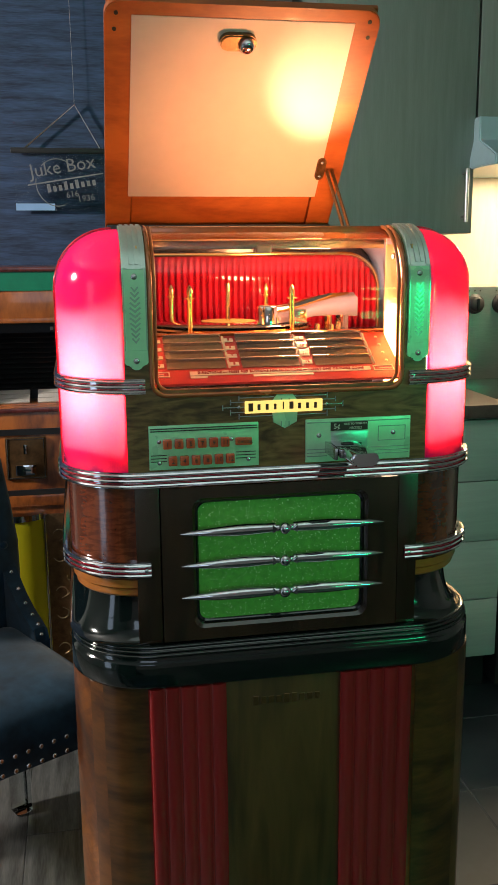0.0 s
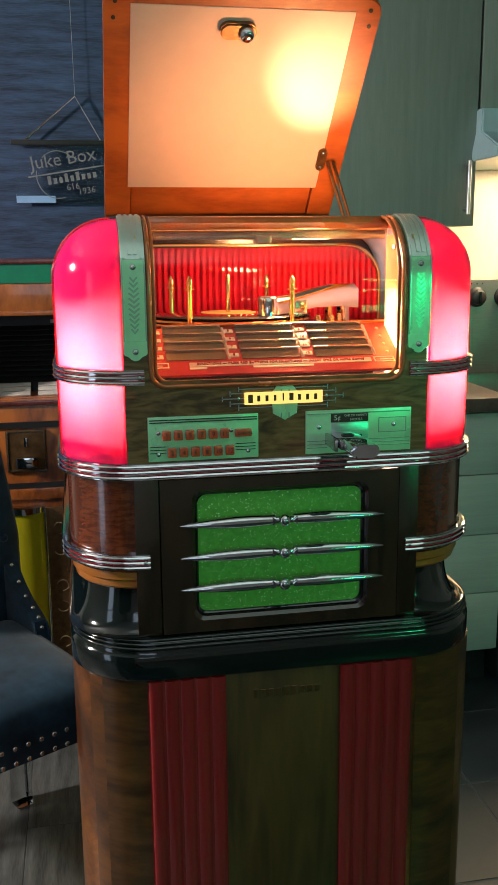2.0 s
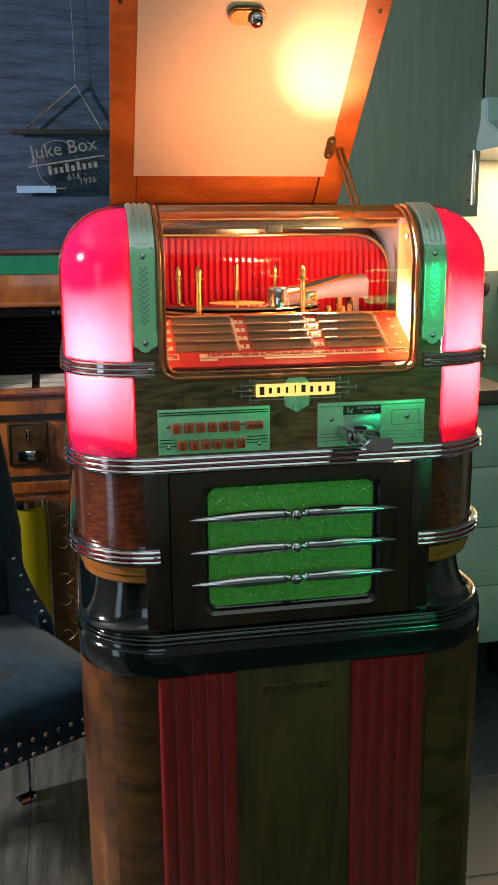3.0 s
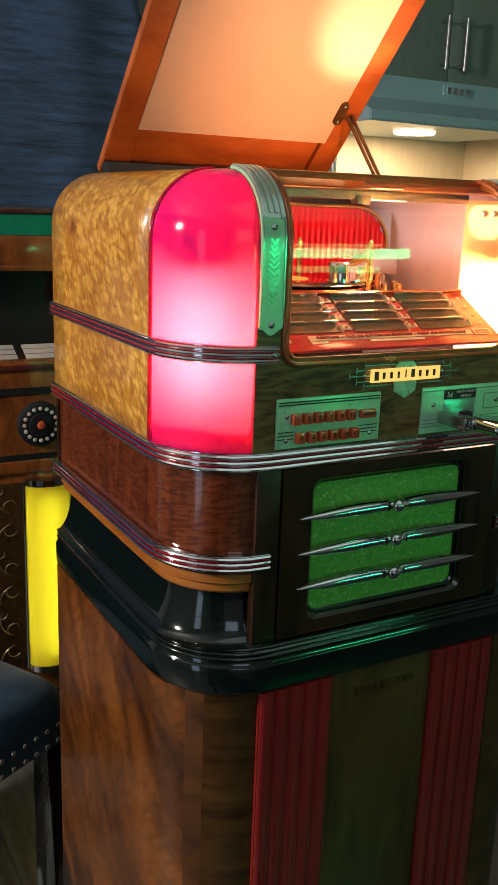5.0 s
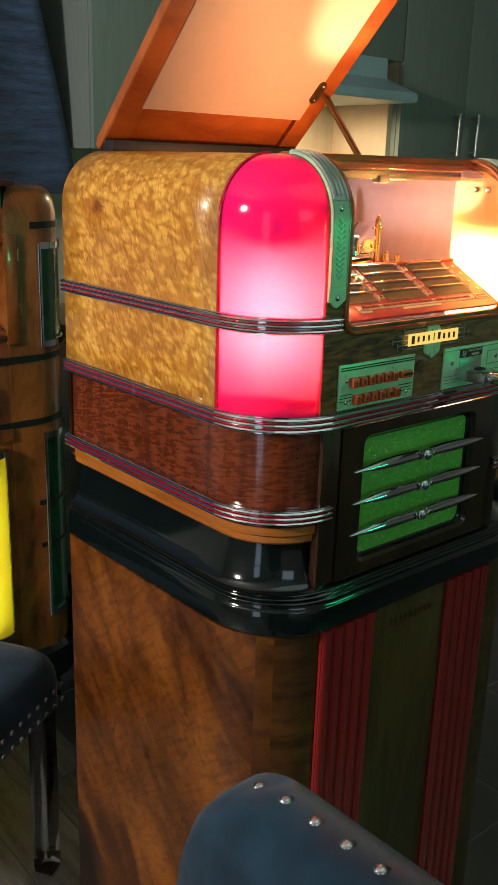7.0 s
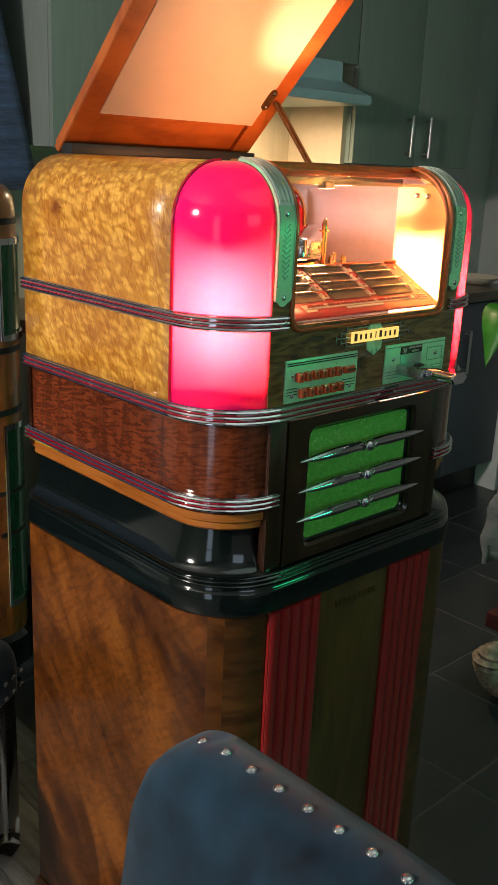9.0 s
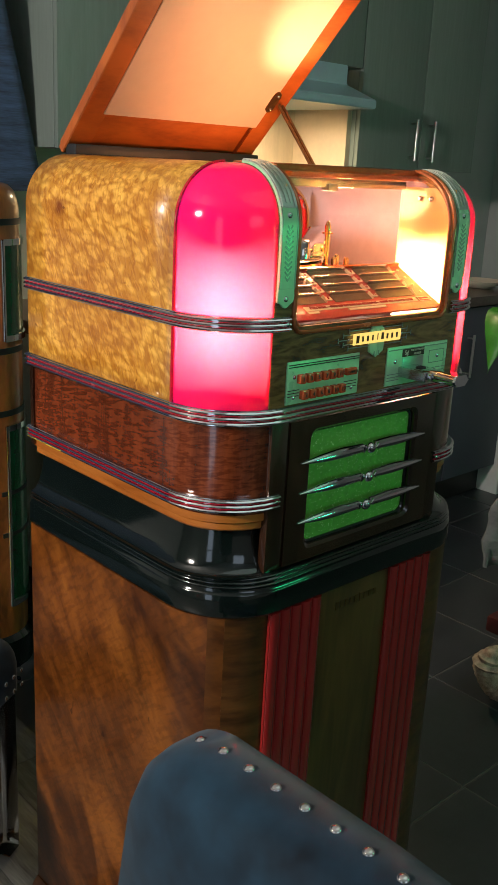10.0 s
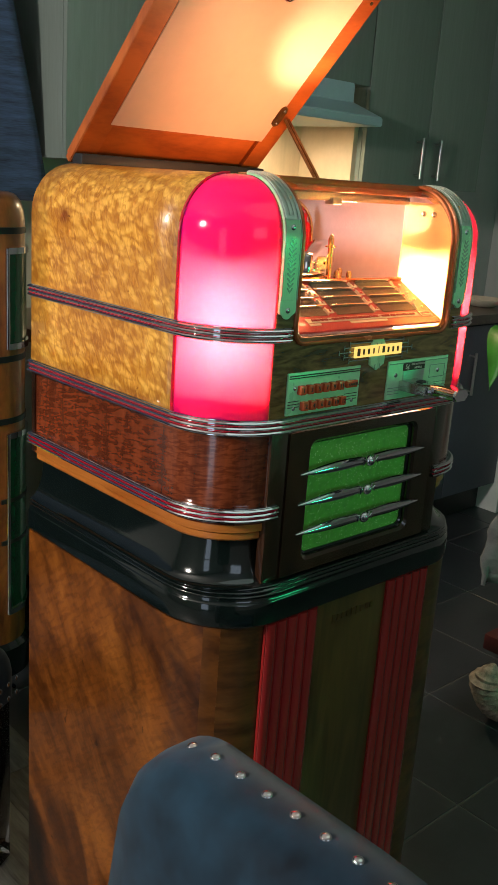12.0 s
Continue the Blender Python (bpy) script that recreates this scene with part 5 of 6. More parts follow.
# ---------------------------------------------------------------- chairs
def chair():
    c = thing("dining_chair", Matrix(), "navy velvet dining chair with nailhead trim and clear acrylic legs", "chair", "velvet chairs")
    bm = bmesh.new()
    rings = []
    for s, z in ((0.97, 0.385), (1.0, 0.39), (1.0, 0.45), (0.99, 0.465), (0.965, 0.482), (0.91, 0.498), (0.8, 0.51), (0.6, 0.517), (0.3, 0.52)):
        rings.append([bm.verts.new((x * s, -0.01 + y * s, z)) for x, y in round_rect(-0.24, 0.24, -0.23, 0.23, 0.045)])
    for ra, rb in zip(rings, rings[1:]):
        for k in range(len(ra)):
            bm.faces.new((ra[k], ra[(k + 1) % len(ra)], rb[(k + 1) % len(ra)], rb[k]))
    bm.faces.new(rings[0]), bm.faces.new(rings[-1])
    part("seat", bm, VELVET, c, "padded navy velvet seat", smooth=60, local=True)
    for sx in (-1, 1):
        top = [(0.235, 0.665), (0.2, 0.628), (0.165, 0.592), (0.13, 0.565), (0.095, 0.546), (0.07, 0.53), (0.06, 0.505)]
        bm = bmesh.new()
        rings = [[bm.verts.new((sx * x, y, z)) for y, z in [(0.235, 0.44)] + [(y - d, z - d) for y, z in top] + [(0.06 - d, 0.44)]] for x, d in ((0.205, 0.006), (0.209, 0.0), (0.234, 0.0), (0.24, 0.006))]
        for ra, rb in zip(rings, rings[1:]):
            for k in range(len(ra)):
                bm.faces.new((ra[k], ra[(k + 1) % len(ra)], rb[(k + 1) % len(ra)], rb[k]))
        bm.faces.new(rings[0]), bm.faces.new(rings[-1])
        wing = part("wing", bm, VELVET, c, "low sloping velvet side wing", local=True)
        for k in range(7):
            f = k / 6 * 5.6
            (y0, z0), (y1, z1) = top[int(f)], top[int(f) + 1]
            g = f - int(f)
            bm = lathe([(0.0058, 0), (0.0052, 0.0018), (0.0034, 0.0036), (0.0008, 0.0042)], (0, 0, 0), "z", 10)
            bm.transform(Vector((0, 0, 1)).rotation_difference(Vector((0, -0.6, 0.8))).to_matrix().to_4x4())
            bm.transform(Matrix.Translation((sx * 0.224, y0 + (y1 - y0) * g, z0 + (z1 - z0) * g)))
            part("nail_head", bm, CHROME, wing)
    poly = [(x * 1.07, z if z < 0.85 else z + 0.011) for x, z in [(-0.238, 0.36), (-0.238, 0.7), (-0.222, 0.82)] + arc(-0.132, 0.905, 0.075, 170, 97, 8) + [(0.0, 0.984)] + arc(0.132, 0.905, 0.075, 83, 10, 8) + [(0.222, 0.82), (0.238, 0.7), (0.238, 0.36)]]
    bm = bmesh.new()
    rings = []
    for y, s in ((0.2, 0.55), (0.206, 0.86), (0.211, 0.965), (0.218, 1.0), (0.242, 1.0), (0.26, 0.99), (0.277, 0.95), (0.289, 0.82), (0.294, 0.5)):
        rings.append([bm.verts.new((x * s, y, 0.66 + (z - 0.66) * s)) for x, z in poly])
    for ra, rb in zip(rings, rings[1:]):
        for k in range(len(poly)):
            bm.faces.new((ra[k], ra[(k + 1) % len(poly)], rb[(k + 1) % len(poly)], rb[k]))
    bm.faces.new(rings[0]), bm.faces.new(rings[-1])
    back = part("backrest", bm, VELVET, c, "padded navy velvet back", smooth=60, local=True)
    for xs in range(-2, 3):
        for zs in range(3):
            t = rivet((xs * 0.085 + (0.04 if zs % 2 else 0), 0.203, 0.6 + zs * 0.1), 0.01)
            part("tuft_button", t, VELVET, back)
    edge = []
    line = [Vector((x, 0.0, z)) for x, z in poly]
    step, carry = 0.028, 0.014
    for a, b in zip(line, line[1:]):
        d = (b - a).length
        while carry < d:
            p = a + (b - a) * (carry / d)
            nrm = Vector((-(b - a).z, 0, (b - a).x)).normalized()
            edge.append((p, nrm))
            carry += step
        carry -= d
    for p, nrm in edge:
        if p.z < 0.5 or 0.15 < nrm.z < 0.9:
            continue
        bm = lathe([(0.0046, -0.0005), (0.0043, 0.0016), (0.0028, 0.003), (0.0008, 0.0036)], (0, 0, 0), "z", 10)
        bm.transform(Vector((0, 0, 1)).rotation_difference(nrm).to_matrix().to_4x4())
        bm.transform(Matrix.Translation((p.x - nrm.x * 0.002, 0.238, p.z - nrm.z * 0.001)))
        part("nail_head", bm, CHROME, back)
    for x in range(17):
        for z in (0.397, 0.428):
            part("nail_head", rivet((-0.224 + x * 0.028, -0.2405, z), 0.0055), CHROME, c, local=True)
            if x < 16:
                for sx in (-1, 1):
                    part("nail_head", lathe([(0.0055, 0), (0.004, sx * 0.002), (0.001, sx * 0.003)], (sx * 0.2405, -0.224 + x * 0.028, z), "x", 8), CHROME, c, local=True)
    for x in (-0.205, 0.205):
        for y in (-0.205, 0.19):
            part("leg", box(x - 0.02, x + 0.02, y - 0.02, y + 0.02, 0.003, 0.388, 0.003), ACRYLIC, c, "clear acrylic leg", local=True)
    return c


chair_a = chair()
chair_b = copy_thing(chair_a, pose(-0.355, -0.526, 0, 0, 0, 90))
chair_a.matrix_basis = pose(-0.522, 0.735, 0, 0, 0, 30)
tagged(chair_a, "navy velvet dining chair beside the jukebox stand, nailhead trim, acrylic legs")
tagged(chair_b, "navy velvet dining chair seen from behind, silver nailheads along its top")

# ---------------------------------------------------------------- hanging cloth and sign
bm = bmesh.new()
NXC, NZC = 90, 24
grid = []
for j in range(NZC + 1):
    f = j / NZC
    z = 1.3 + 1.2 * f
    xr = 0.481 - 0.2154 * (z - 1.41)
    row = []
    for i in range(NXC + 1):
        x = -1.9 + (xr + 1.9) * i / NXC
        w = 0.010 * math.sin(x * 23 + 0.6 * math.sin(f * 3)) * max(0, min(1, (x + 0.05) * 4)) + 0.004 * noise.noise((x * 6, 0.0, z * 5))
        row.append(bm.verts.new((x, 1.76 + w, z)))
    grid.append(row)
for a, b in zip(grid, grid[1:]):
    for i in range(NXC):
        bm.faces.new((a[i], a[i + 1], b[i + 1], b[i]))
cloth = thicken(part("wall_hanging", bm, BLUECLOTH, None, "", 60), 0.004)
tagged(cloth, "dark blue crinkled cloth hanging behind the floor jukebox", "curtain")

SY = 1.735
SGX, SGZ = 0.022, -0.022
sign_t = thing("hanging_sign", (-0.31, SY, 1.6), "clear acrylic sign with white lettering hung on a chain", "sign")
part("sign_plate", box(-0.43, -0.15, SY - 0.003, SY, 1.525, 1.695, 0.001), INNERFACE, sign_t, "clear acrylic plate")
part("top_bar", box(-0.435, -0.145, SY - 0.008, SY + 0.004, 1.69, 1.706, 0.003), BLACKFLAT, sign_t, "black hanging bar")
apex = (-0.245, SY - 0.002, 1.828)
part("chain", tube([(-0.395, SY - 0.002, 1.704), apex, (-0.175, SY - 0.002, 1.704)], 0.0035, 6), NICKEL, sign_t)
part("thread", tube([apex, (-0.25, SY - 0.002, 2.45)], 0.0008, 5), NICKEL, sign_t)
lean = pose(0, 0, 0, 0, 0, 9)


def sign_word(text, x, z, size):
    lettering("words", text, size, Matrix.Translation((x, SY - 0.0045, z)) @ FACE @ lean, SIGNPRINT, sign_t, 0.0005)


sign_word("Juke Box", -0.288, 1.652, 0.054)
sign_word("616", -0.262, 1.573, 0.026)
sign_word("1936", -0.222, 1.562, 0.026)
bm = box(-0.112, 0.112, -0.002, 0.002, -0.0005, 0.0005)
bm.transform(Matrix.Translation((-0.28, SY - 0.0045, 1.617)) @ FACE @ lean)
part("rule", bm, SIGNPRINT, sign_t)
for k in range(9):
    h = 0.024 if k in (0, 3, 5) else 0.016
    bm = box(-0.005, 0.005, 0, h, -0.0005, 0.0005)
    bm.transform(Matrix.Translation((-0.328 + k * 0.0165, SY - 0.0045, 1.579 + k * 0.0026)) @ FACE @ lean)
    part("name_bar", bm, SIGNPRINT, sign_t)
ringpts = [(-0.305 + 0.062 * math.cos(a), SY - 0.0045, 1.607 + 0.068 * math.sin(a)) for a in (radians(170 + 120 * k / 12) for k in range(13))]
part("ring", tube(ringpts, 0.0014, 5), SIGNPRINT, sign_t)
ringpts = [(-0.305 + 0.062 * math.cos(a), SY - 0.0045, 1.607 + 0.068 * math.sin(a)) for a in (radians(50 + 85 * k / 12) for k in range(13))]
part("ring", tube(ringpts, 0.0014, 5), SIGNPRINT, sign_t)
part("price_label", box(-0.428, -0.315, SY - 0.0045, SY - 0.003, 1.527, 1.547), PALEBLUE, sign_t, "pale blue paper label")

sign_t.matrix_basis = Matrix.Translation((SGX, 0, SGZ)) @ sign_t.matrix_basis

# ---------------------------------------------------------------- kitchen
WALL = 1.98


def bar_handle(x, y, z0, z1, parent):
    h = part("handle", tube([(x, y - 0.032, z0), (x, y - 0.032, z1)], 0.006, 10), STEEL, parent, "brushed steel bar handle")
    for z in (z0 + 0.015, z1 - 0.015):
        part("handle_post", tube([(x, y, z), (x, y - 0.032, z)], 0.004, 8), STEEL, h)


def wall_unit(x0, x1, z0, z1, doors, handles, label):
    u = thing("wall_cabinet", ((x0 + x1) / 2, 1.8, z0), label, "cabinet", "kitchen wall units")
    part("body", box(x0, x1, 1.66, WALL - 0.002, z0, z1, 0.001), CABINET, u)
    w = (x1 - x0) / doors
    for k in range(doors):
        d = part("door", box(x0 + w * k + 0.0015, x0 + w * (k + 1) - 0.0015, 1.64, 1.659, z0, z1 - 0.002, 0.0015), CABINET, u, "sage laminate door")
        if handles[k] is not None:
            bar_handle(x0 + w * k + handles[k], 1.64, z0 + 0.035, z0 + 0.195, d)
    return u


wall_unit(0.491, 0.995, 1.43, 2.4, 1, [0.469], "plain sage laminate wall cabinet with a steel bar handle")
wall_unit(1.0, 1.815, 1.78, 2.4, 2, [0.37, 0.04], "short sage wall cabinet over the cooker hood")
wall_unit(1.82, 2.6, 1.425, 2.4, 2, [0.322, 0.052], "tall sage wall cabinet with two bar handles")
part("filler", box(0.9, 0.993, 1.95, WALL - 0.001, 1.3, 1.43), CABINET, None)["label"] = "sage filler strip under the wall cabinet"
tagged(bpy.data.objects["filler"], category="cabinet")

hood = thing("cooker_hood", (1.41, 1.72, 1.65), "pale blue-grey enamel cooker hood with its lamp on", "cooker hood")
bm = bmesh.new()
secs = [(0.98, 1.7, 1.46, 1.625), (0.98, 1.7, 1.46, 1.655), (0.99, 1.69, 1.6, 1.71), (0.99, 1.69, 1.6, 1.777)]
rings = [[bm.verts.new(p) for p in ((x0, yf, z), (x1, yf, z), (x1, WALL - 0.003, z), (x0, WALL - 0.003, z))] for x0, x1, yf, z in secs]
for a, b in zip(rings, rings[1:]):
    for k in range(4):
        bm.faces.new((a[k], a[(k + 1) % 4], b[(k + 1) % 4], b[k]))
bm.faces.new(rings[0]), bm.faces.new(rings[-1])
bmesh.ops.bevel(bm, geom=list(bm.edges), offset=0.004, segments=2, affect="EDGES")
hb = part("body", bm, HOODPAINT, hood)
part("control_panel", box(1.36, 1.48, 1.597, 1.601, 1.735, 1.765, 0.001), HOODPAINT, hood)
for k in range(4):
    part("switch", box(1.375 + k * 0.026, 1.39 + k * 0.026, 1.594, 1.598, 1.74, 1.76, 0.001), NICKEL, hood)
part("lamp_lens", lathe([(0.07, 1.6245), (0.065, 1.616), (0.02, 1.613)], (1.32, 1.68, 0), "z", 24), HOODGLOW, hood, "glowing hood lamp")

# range
rng = thing("kitchen_range", (1.4, 1.66, 0), "black and steel electric range with a knobbed back panel", "stove")
part("body", box(1.0, 1.78, 1.34, WALL - 0.004, 0.03, 0.915, 0.006), BLACKFLAT, rng)
part("cooktop", box(0.998, 1.782, 1.32, WALL - 0.004, 0.915, 0.932, 0.004), BLACKPAINT, rng, "black glass cooktop")
part("front_trim", box(1.0, 1.78, 1.318, 1.335, 0.885, 0.918, 0.005), STEEL, rng)
part("oven_door", box(1.01, 1.77, 1.31, 1.34, 0.25, 0.87, 0.006), BLACKPAINT, rng)
part("oven_handle", tube([(1.05, 1.285, 0.82), (1.73, 1.285, 0.82)], 0.011, 10), STEEL, rng)
bp_ = part("back_panel", box(1.0, 1.78, 1.86, 1.93, 0.93, 1.255, 0.006), STEEL, rng, "brushed steel back panel")
for x in (1.115, 1.215, 1.56, 1.66):
    kn = part("knob", lathe([(0.035, 0.0), (0.034, -0.008), (0.026, -0.012), (0.024, -0.03), (0.02, -0.033)], (x, 1.86, 1.195), "y", 20), BLACKFLAT, bp_, "black range knob")
    part("pointer", box(x - 0.004, x + 0.004, 1.823, 1.83, 1.175, 1.215, 0.001), BLACKPAINT, kn)
    for dx in (-0.02, 0.0, 0.02):
        part("mark", box(x + dx - 0.002, x + dx + 0.002, 1.8585, 1.8602, 1.238, 1.243), INK, bp_)
part("clock", box(1.32, 1.46, 1.857, 1.861, 1.16, 1.23), BLACKPAINT, bp_)


def base_unit(x0, x1, mat, drawers, label):
    u = thing("base_cabinet", ((x0 + x1) / 2, 1.66, 0), label, "cabinet", "kitchen base units")
    part("body", box(x0, x1, 1.35, WALL - 0.002, 0.13, 0.895, 0.001), mat, u)
    part("kickboard", box(x0, x1, 1.41, 1.43, 0.0, 0.13), BLACKFLAT, u)
    zs = [0.14 + (0.89 - 0.14) * k / drawers for k in range(drawers + 1)]
    for za, zb in zip(zs, zs[1:]):
        part("drawer" if drawers > 1 else "door", box(x0 + 0.002, x1 - 0.002, 1.33, 1.349, za + 0.0015, zb - 0.0015, 0.0015), mat, u)
    return u


base_unit(0.36, 0.992, BASECAB, 4, "pale sage base cabinet with four plain drawers")
bc = base_unit(1.785, 2.19, NAVYCAB, 1, "dark base cabinet beside the range")
bar_handle(2.12, 1.33, 0.6, 0.78, bc)
bc = base_unit(2.192, 2.6, NAVYCAB, 1, "dark base cabinet with a steel bar handle")
bar_handle(2.26, 1.33, 0.6, 0.78, bc)
end_p = part("end_panel", box(2.602, 2.63, 1.3, WALL - 0.004, 0.0, 0.895, 0.001), WHITE, None)
tagged(end_p, "pale end panel of the base cabinets", "panel")
ct = part("worktop", box(0.35, 0.994, 1.31, WALL - 0.003, 0.897, 0.937, 0.004), COUNTER, None)
tagged(ct, "dark brown laminate worktop", "worktop")
ct = part("worktop", box(1.786, 2.66, 1.31, WALL - 0.003, 0.897, 0.937, 0.004), COUNTER, None)
tagged(ct, "dark worktop carrying a pale dish", "worktop")
dish = part("dish", lathe([(0.05, 0.938), (0.055, 0.94), (0.1, 0.965), (0.105, 0.972), (0.1, 0.972), (0.05, 0.948), (0.002, 0.946)], (2.56, 1.5, 0), "z", 28), CREAM, None)
tagged(dish, "pale shallow dish on the worktop", "dish")

# ---------------------------------------------------------------- things by the far side
orn = thing("carved_ornament", (1.12, 0.28, 0), "ribbed beige stone shell ornament on the floor", "ornament")
bm = bmesh.new()
pts, rs = [], []
for k in range(300):
    a = k / 299 * 3.4 * math.pi
    rr = 0.11 * math.exp(-0.16 * a)
    pts.append((1.14 + rr * math.cos(a + 2.6) * 0.8, 0.27 - rr * math.cos(a + 2.6) * 0.6 + 0.012 * a / 3, 0.125 + rr * math.sin(a + 2.6)))
    rs.append(min(1, 0.1 + k / 15) * max(0.006, 0.055 * math.exp(-0.13 * a)) * (1 + 0.1 * math.sin(k * 1.57) + 0.05 * math.sin(k * 0.21)))
part("shell", tube(pts, rs, 14, bm), STONE, orn)
stool = thing("low_stool", (1.3, 0.42, 0), "dark red wooden stool with a grey linen cover", "stool")
part("stool_top", box(1.2, 1.6, 0.15, 0.452, 0.13, 0.18, 0.008), REDWOOD, stool)
for x in (1.26, 1.55):
    for y in (0.2, 0.4):
        part("leg", tube([(x, y, 0.0), (x, y, 0.14)], [0.016, 0.02], 10), REDWOOD, stool)
bm = bmesh.new()
g = []
for j in range(9):
    row = []
    for i in range(13):
        x, z = 1.245 + 0.3 * i / 12, 0.3 + 0.22 * j / 8
        row.append(bm.verts.new((x + 0.01 * math.sin(j * 1.7), 0.5 + 0.02 * math.sin(i * 1.9 + j * 0.4), z)))
    g.append(row)
for a, b in zip(g, g[1:]):
    for i in range(12):
        bm.faces.new((a[i], a[i + 1], b[i + 1], b[i]))
thicken(part("cover", bm, LINEN, stool, "draped grey linen"), 0.012)
part("back_post", tube([(1.45, 0.43, 0.17), (1.45, 0.5, 0.52)], 0.012, 8), REDWOOD, stool)

plant = thing("potted_plant", (1.95, 0.75, 0), "houseplant with broad bright green leaves in a dark pot", "plant")
part("pot", lathe([(0.08, 0.0), (0.1, 0.2), (0.11, 0.21), (0.1, 0.215), (0.09, 0.19), (0.01, 0.18)], (1.95, 0.75, 0), "z", 24), BLACKFLAT, plant)
for ang, hgt, lng in ((182, 1.0, 0.26), (20, 1.0, 0.3), (100, 1.05, 0.3), (310, 0.95, 0.32)):
    d = Vector((math.cos(radians(ang)), math.sin(radians(ang)), 0))
    base = Vector((1.95, 0.75, 0.19))
    tip = Vector((1.95, 0.75, hgt)) + d * (0.34 if ang == 182 else 0.08)
    part("stem", tube([base, base.lerp(tip, 0.5) + d * 0.01, tip], [0.007, 0.005, 0.004], 6), LEAF, plant)
    bm = bmesh.new()
    side = Vector((-d.y, d.x, 0))
    rows = []
    for k in range(10):
        f = k / 9
        c = tip + d * (0.02 + 0.1 * f) + Vector((0, 0, -lng * f * f * 0.9 + 0.05 * f))
        w = 0.065 * math.sin(math.pi * (0.08 + 0.92 * f) ** 0.8) + 0.001
        rows.append([bm.verts.new(c - side * w + Vector((0, 0, 0.012))), bm.verts.new(c), bm.verts.new(c + side * w + Vector((0, 0, 0.012)))])
    for a, b in zip(rows, rows[1:]):
        for k in range(2):
            bm.faces.new((a[k], a[k + 1], b[k + 1], b[k]))
    thicken(part("leaf", bm, LEAF, plant, "broad green leaf"), 0.0015)

# ---------------------------------------------------------------- lamps whose light and reflections show, and an added fill disc
wl = thing("wall_lamp", (-2.62, 0.5, 1.95), "small round white wall lamp, switched on", "lamp")
part("globe", lathe([(0.02, 0.0), (0.085, 0.03), (0.09, 0.05), (0.02, 0.052)], (-2.66, 0.5, 1.95), "x", 24), LAMPGLOW, wl)
part("rose", lathe([(0.12, 0.0), (0.12, 0.015), (0.09, 0.03)], (-2.69, 0.5, 1.95), "x", 24), WHITE, wl)
nl = thing("neon_strip", (1.05, -1.95, 0), "three green neon tubes on a dark stand", "lamp")
for z in (1.16, 1.27, 1.38):
    part("neon_tube", tube([(0.72, -1.9, z), (1.38, -1.9, z)], 0.012, 10), NEON, nl, "glowing green tube")
part("crossbar", box(0.69, 1.41, -1.96, -1.92, 1.12, 1.42, 0.004), BLACKFLAT, nl)
part("post", box(1.03, 1.07, -1.96, -1.92, 0.0, 1.12, 0.004), BLACKFLAT, nl)
part("foot", lathe([(0.14, 0.0), (0.14, 0.015), (0.03, 0.03)], (1.05, -1.94, 0), "z", 24), BLACKFLAT, nl)
# Unseen disc, added to go with the overhead fill.
cl = thing("ceiling_lamp", (0.2, -0.7, 2.5), "unseen wide round ceiling disc, added to go with the overhead fill light", "lamp")
part("lamp_body", lathe([(1.03, 2.5), (1.03, 2.485), (1.01, 2.475), (0.99, 2.474)], (0.2, -0.7, 0), "z", 28), WHITE, cl)

# ---------------------------------------------------------------- room
X0, X1, Y0, Y1, H = -2.7, 3.3, -3.6, WALL, 2.5


def slab(name, b, mat, label):
    ob = part(name, box(*b), mat, None)
    return tagged(ob, label, "wall" if "wall" in name else name, kind="structure")


slab("wall_north", (X0 - 0.1, X1 + 0.1, Y1, Y1 + 0.1, 0, H), WALLPAINT, "plain grey painted wall behind the kitchen")
slab("wall_east", (X1, X1 + 0.1, Y0, Y1 - 0.001, 0, H), WALLPAINT, "plain grey painted side wall")
slab("wall_west", (X0 - 0.1, X0, Y0, Y1 - 0.001, 0, H), WALLPAINT, "plain grey painted side wall")
slab("wall_south", (X0 - 0.1, X1 + 0.1, Y0 - 0.1, Y0 - 0.001, 0, H), WALLPAINT, "plain grey painted wall")
slab("ceiling", (X0 - 0.1, X1 + 0.1, Y0 - 0.1, Y1 + 0.1, H + 0.001, H + 0.1), CEILINGPAINT, "plain white ceiling")
sp = slab("backsplash", (0.996, 1.818, WALL - 0.012, WALL - 0.001, 0.94, 1.648), SPLASH, "pale panel behind the range, lit by the hood")
sp["category"] = "backsplash"
jamb = slab("splash_edge", (1.795, 1.819, 1.68, WALL - 0.013, 0.94, 1.648), SPLASH, "pale side panel beside the range")
jamb["category"] = "panel"

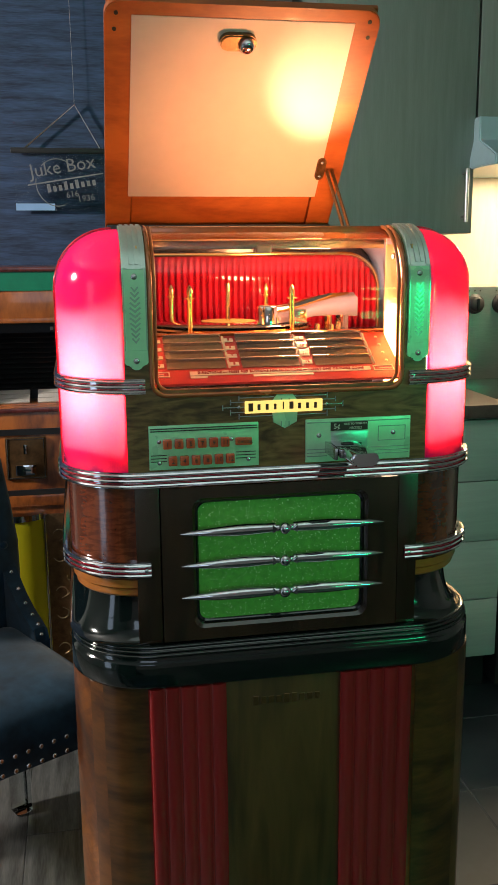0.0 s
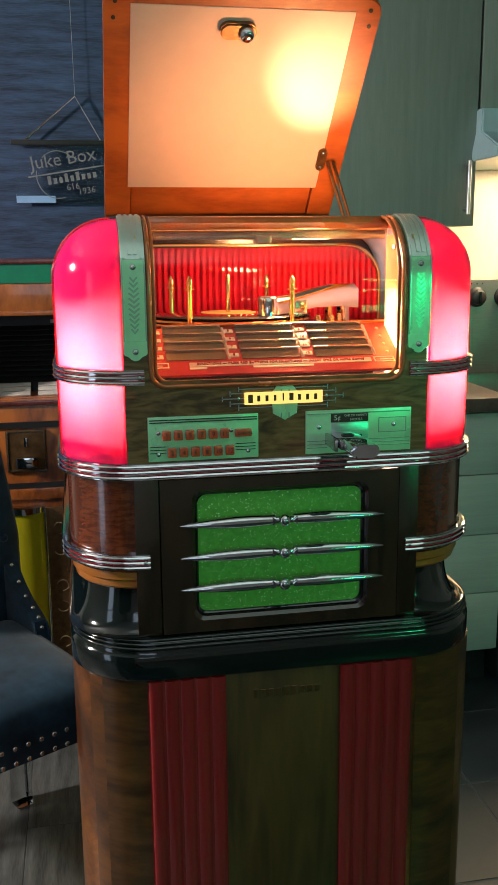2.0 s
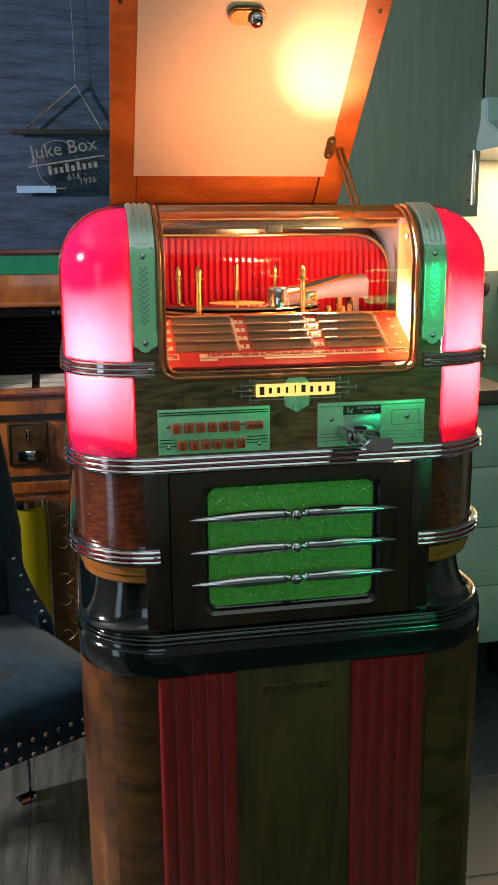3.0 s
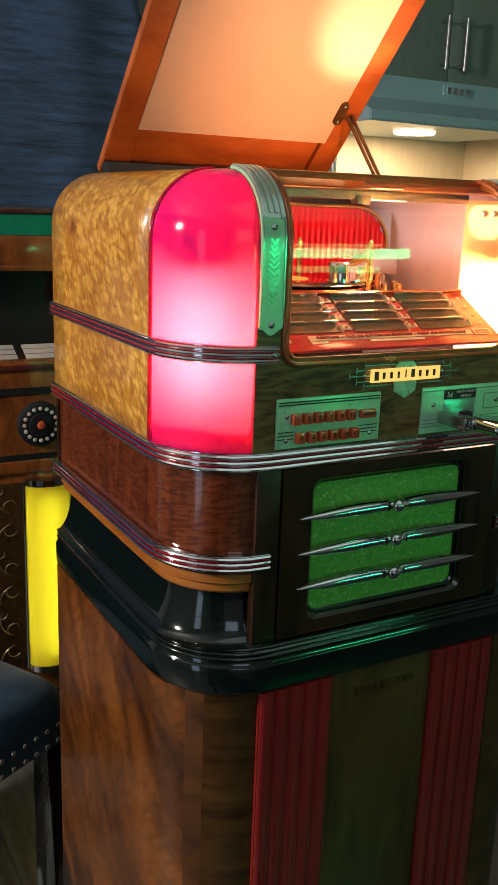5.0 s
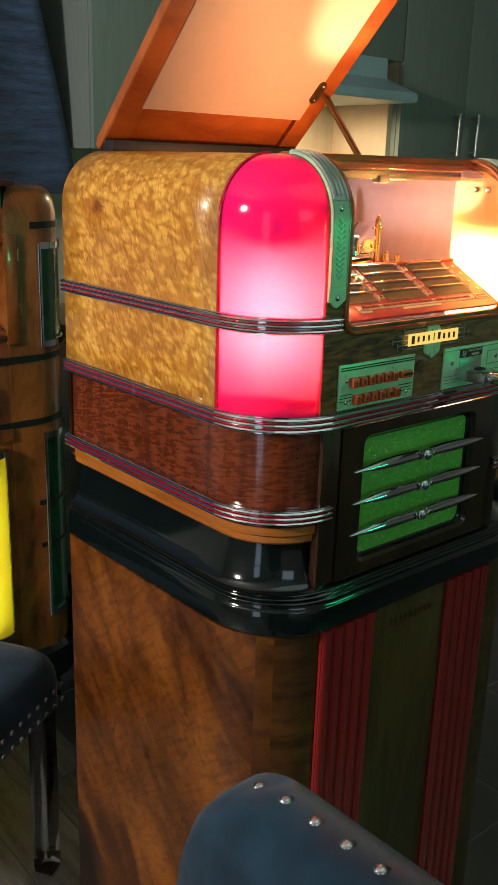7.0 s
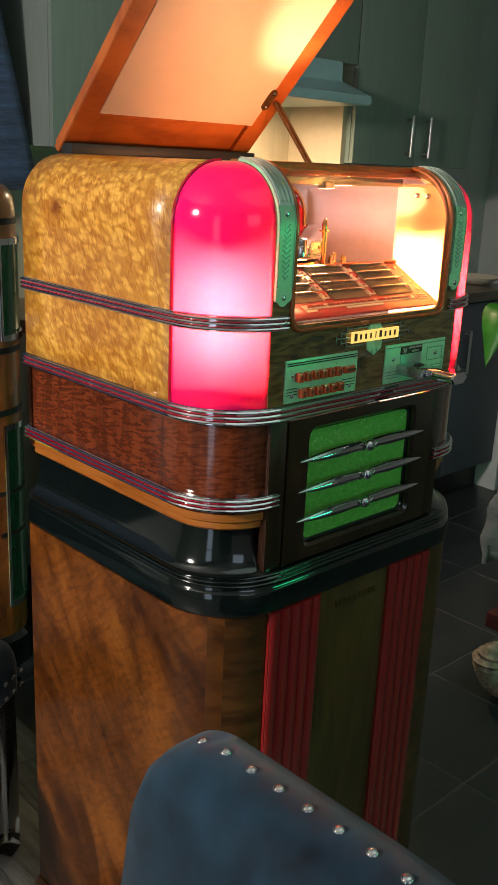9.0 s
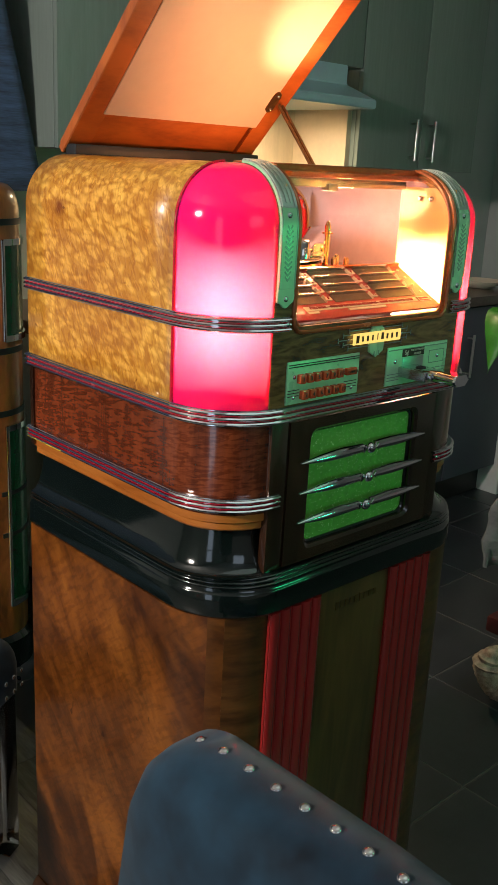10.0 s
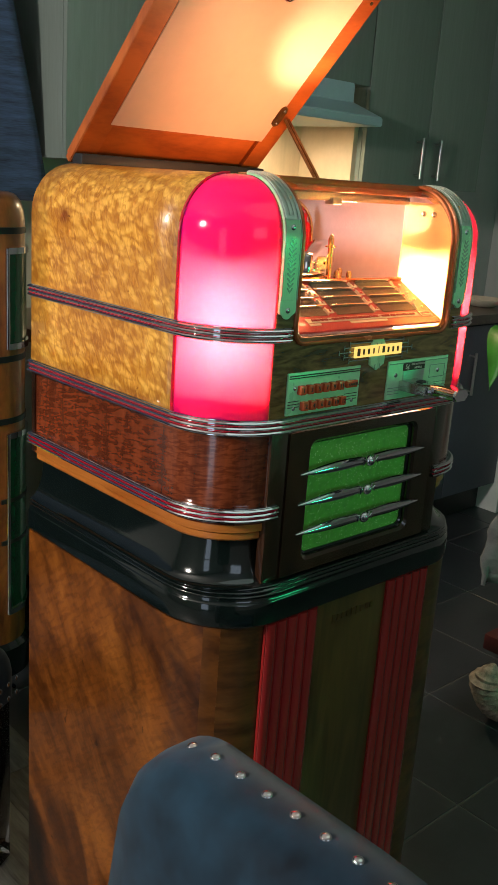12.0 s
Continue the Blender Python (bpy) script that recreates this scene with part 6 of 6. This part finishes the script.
# Unseen window, added so that the front fill has a source.
win = thing("window_1", (-0.9, Y0, 1.4), "unseen white-framed window with a bluish glow, added for the front fill light", "window", kind="structure")
part("pane", box(-1.5, -0.3, Y0 + 0.004, Y0 + 0.01, 1.4, 2.4), FILLPANE, win)
for wb in ((-1.56, -1.5, 1.34, 2.46), (-0.3, -0.24, 1.34, 2.46), (-1.5, -0.3, 1.34, 1.4), (-1.5, -0.3, 2.4, 2.46), (-0.92, -0.88, 1.4, 2.4)):
    part("window_frame", box(wb[0], wb[1], Y0 + 0.001, Y0 + 0.05, wb[2], wb[3], 0.004), WHITE, win)
part("window_sill", box(-1.6, -0.2, Y0 + 0.001, Y0 + 0.12, 1.31, 1.338, 0.004), WHITE, win)

# Unseen glowing pane, added to be reflected as streaks on the rounded case.
gd = thing("door_1", (X0, -1.02, 0), "unseen tall glowing pane in a white frame, added for streak reflections", "door", kind="structure")
part("pane", box(X0 + 0.004, X0 + 0.01, -1.28, -0.78, 0.12, 1.96), STREAKGLOW, gd)
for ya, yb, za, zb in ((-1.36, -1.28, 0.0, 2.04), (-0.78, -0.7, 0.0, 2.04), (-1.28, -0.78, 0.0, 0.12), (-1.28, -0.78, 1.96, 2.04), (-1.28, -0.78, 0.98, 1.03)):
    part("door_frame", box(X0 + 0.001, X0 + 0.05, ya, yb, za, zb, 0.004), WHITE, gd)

floor = slab("floor", (X0, X1, Y0, Y1, -0.05, -0.0012), GROUT, "grout bed under slate tiles and grey planks")
TS = 0.35
tmesh = None
for i in range(-2, 8):
    for j in range(-11, 6):
        x, y = 0.702 + i * TS, 0.163 + j * TS
        if tmesh is None:
            bm = box(-TS / 2 + 0.0025, TS / 2 - 0.0025, -TS / 2 + 0.0025, TS / 2 - 0.0025, -0.008, 0.0, 0.0015, 1)
            t = part("tile", bm, TILE, floor)
            tmesh = t.data
        else:
            t = new("tile", tmesh)
            t.parent = floor
        xa, xb, ya, yb = max(x, 0.004), min(x + TS, X1), max(y, Y0), min(y + TS, Y1)
        t.location = ((xa + xb) / 2, (ya + yb) / 2, 0)
        t.scale = ((xb - xa) / TS, (yb - ya) / TS, 1)
pmesh = None
for i in range(19):
    for j in range(-(i % 2), 5):
        x, y = -0.06 - i * 0.145, -3.3 + j * 1.2 + (0.5 if i % 2 else 0)
        if pmesh is None:
            bm = box(-0.0715, 0.0715, -0.599, 0.599, -0.008, 0.0, 0.001, 1)
            p = part("plank", bm, PLANK, floor)
            pmesh = p.data
        else:
            p = new("plank", pmesh)
            p.parent = floor
        ya, yb = max(y - 0.6, Y0), min(y + 0.6, Y1)
        xa = max(x - 0.0725, X0)
        p.location = ((xa + x + 0.0725) / 2, (ya + yb) / 2, 0)
        p.scale = ((x + 0.0725 - xa) / 0.145, (yb - ya) / 1.2, 1)
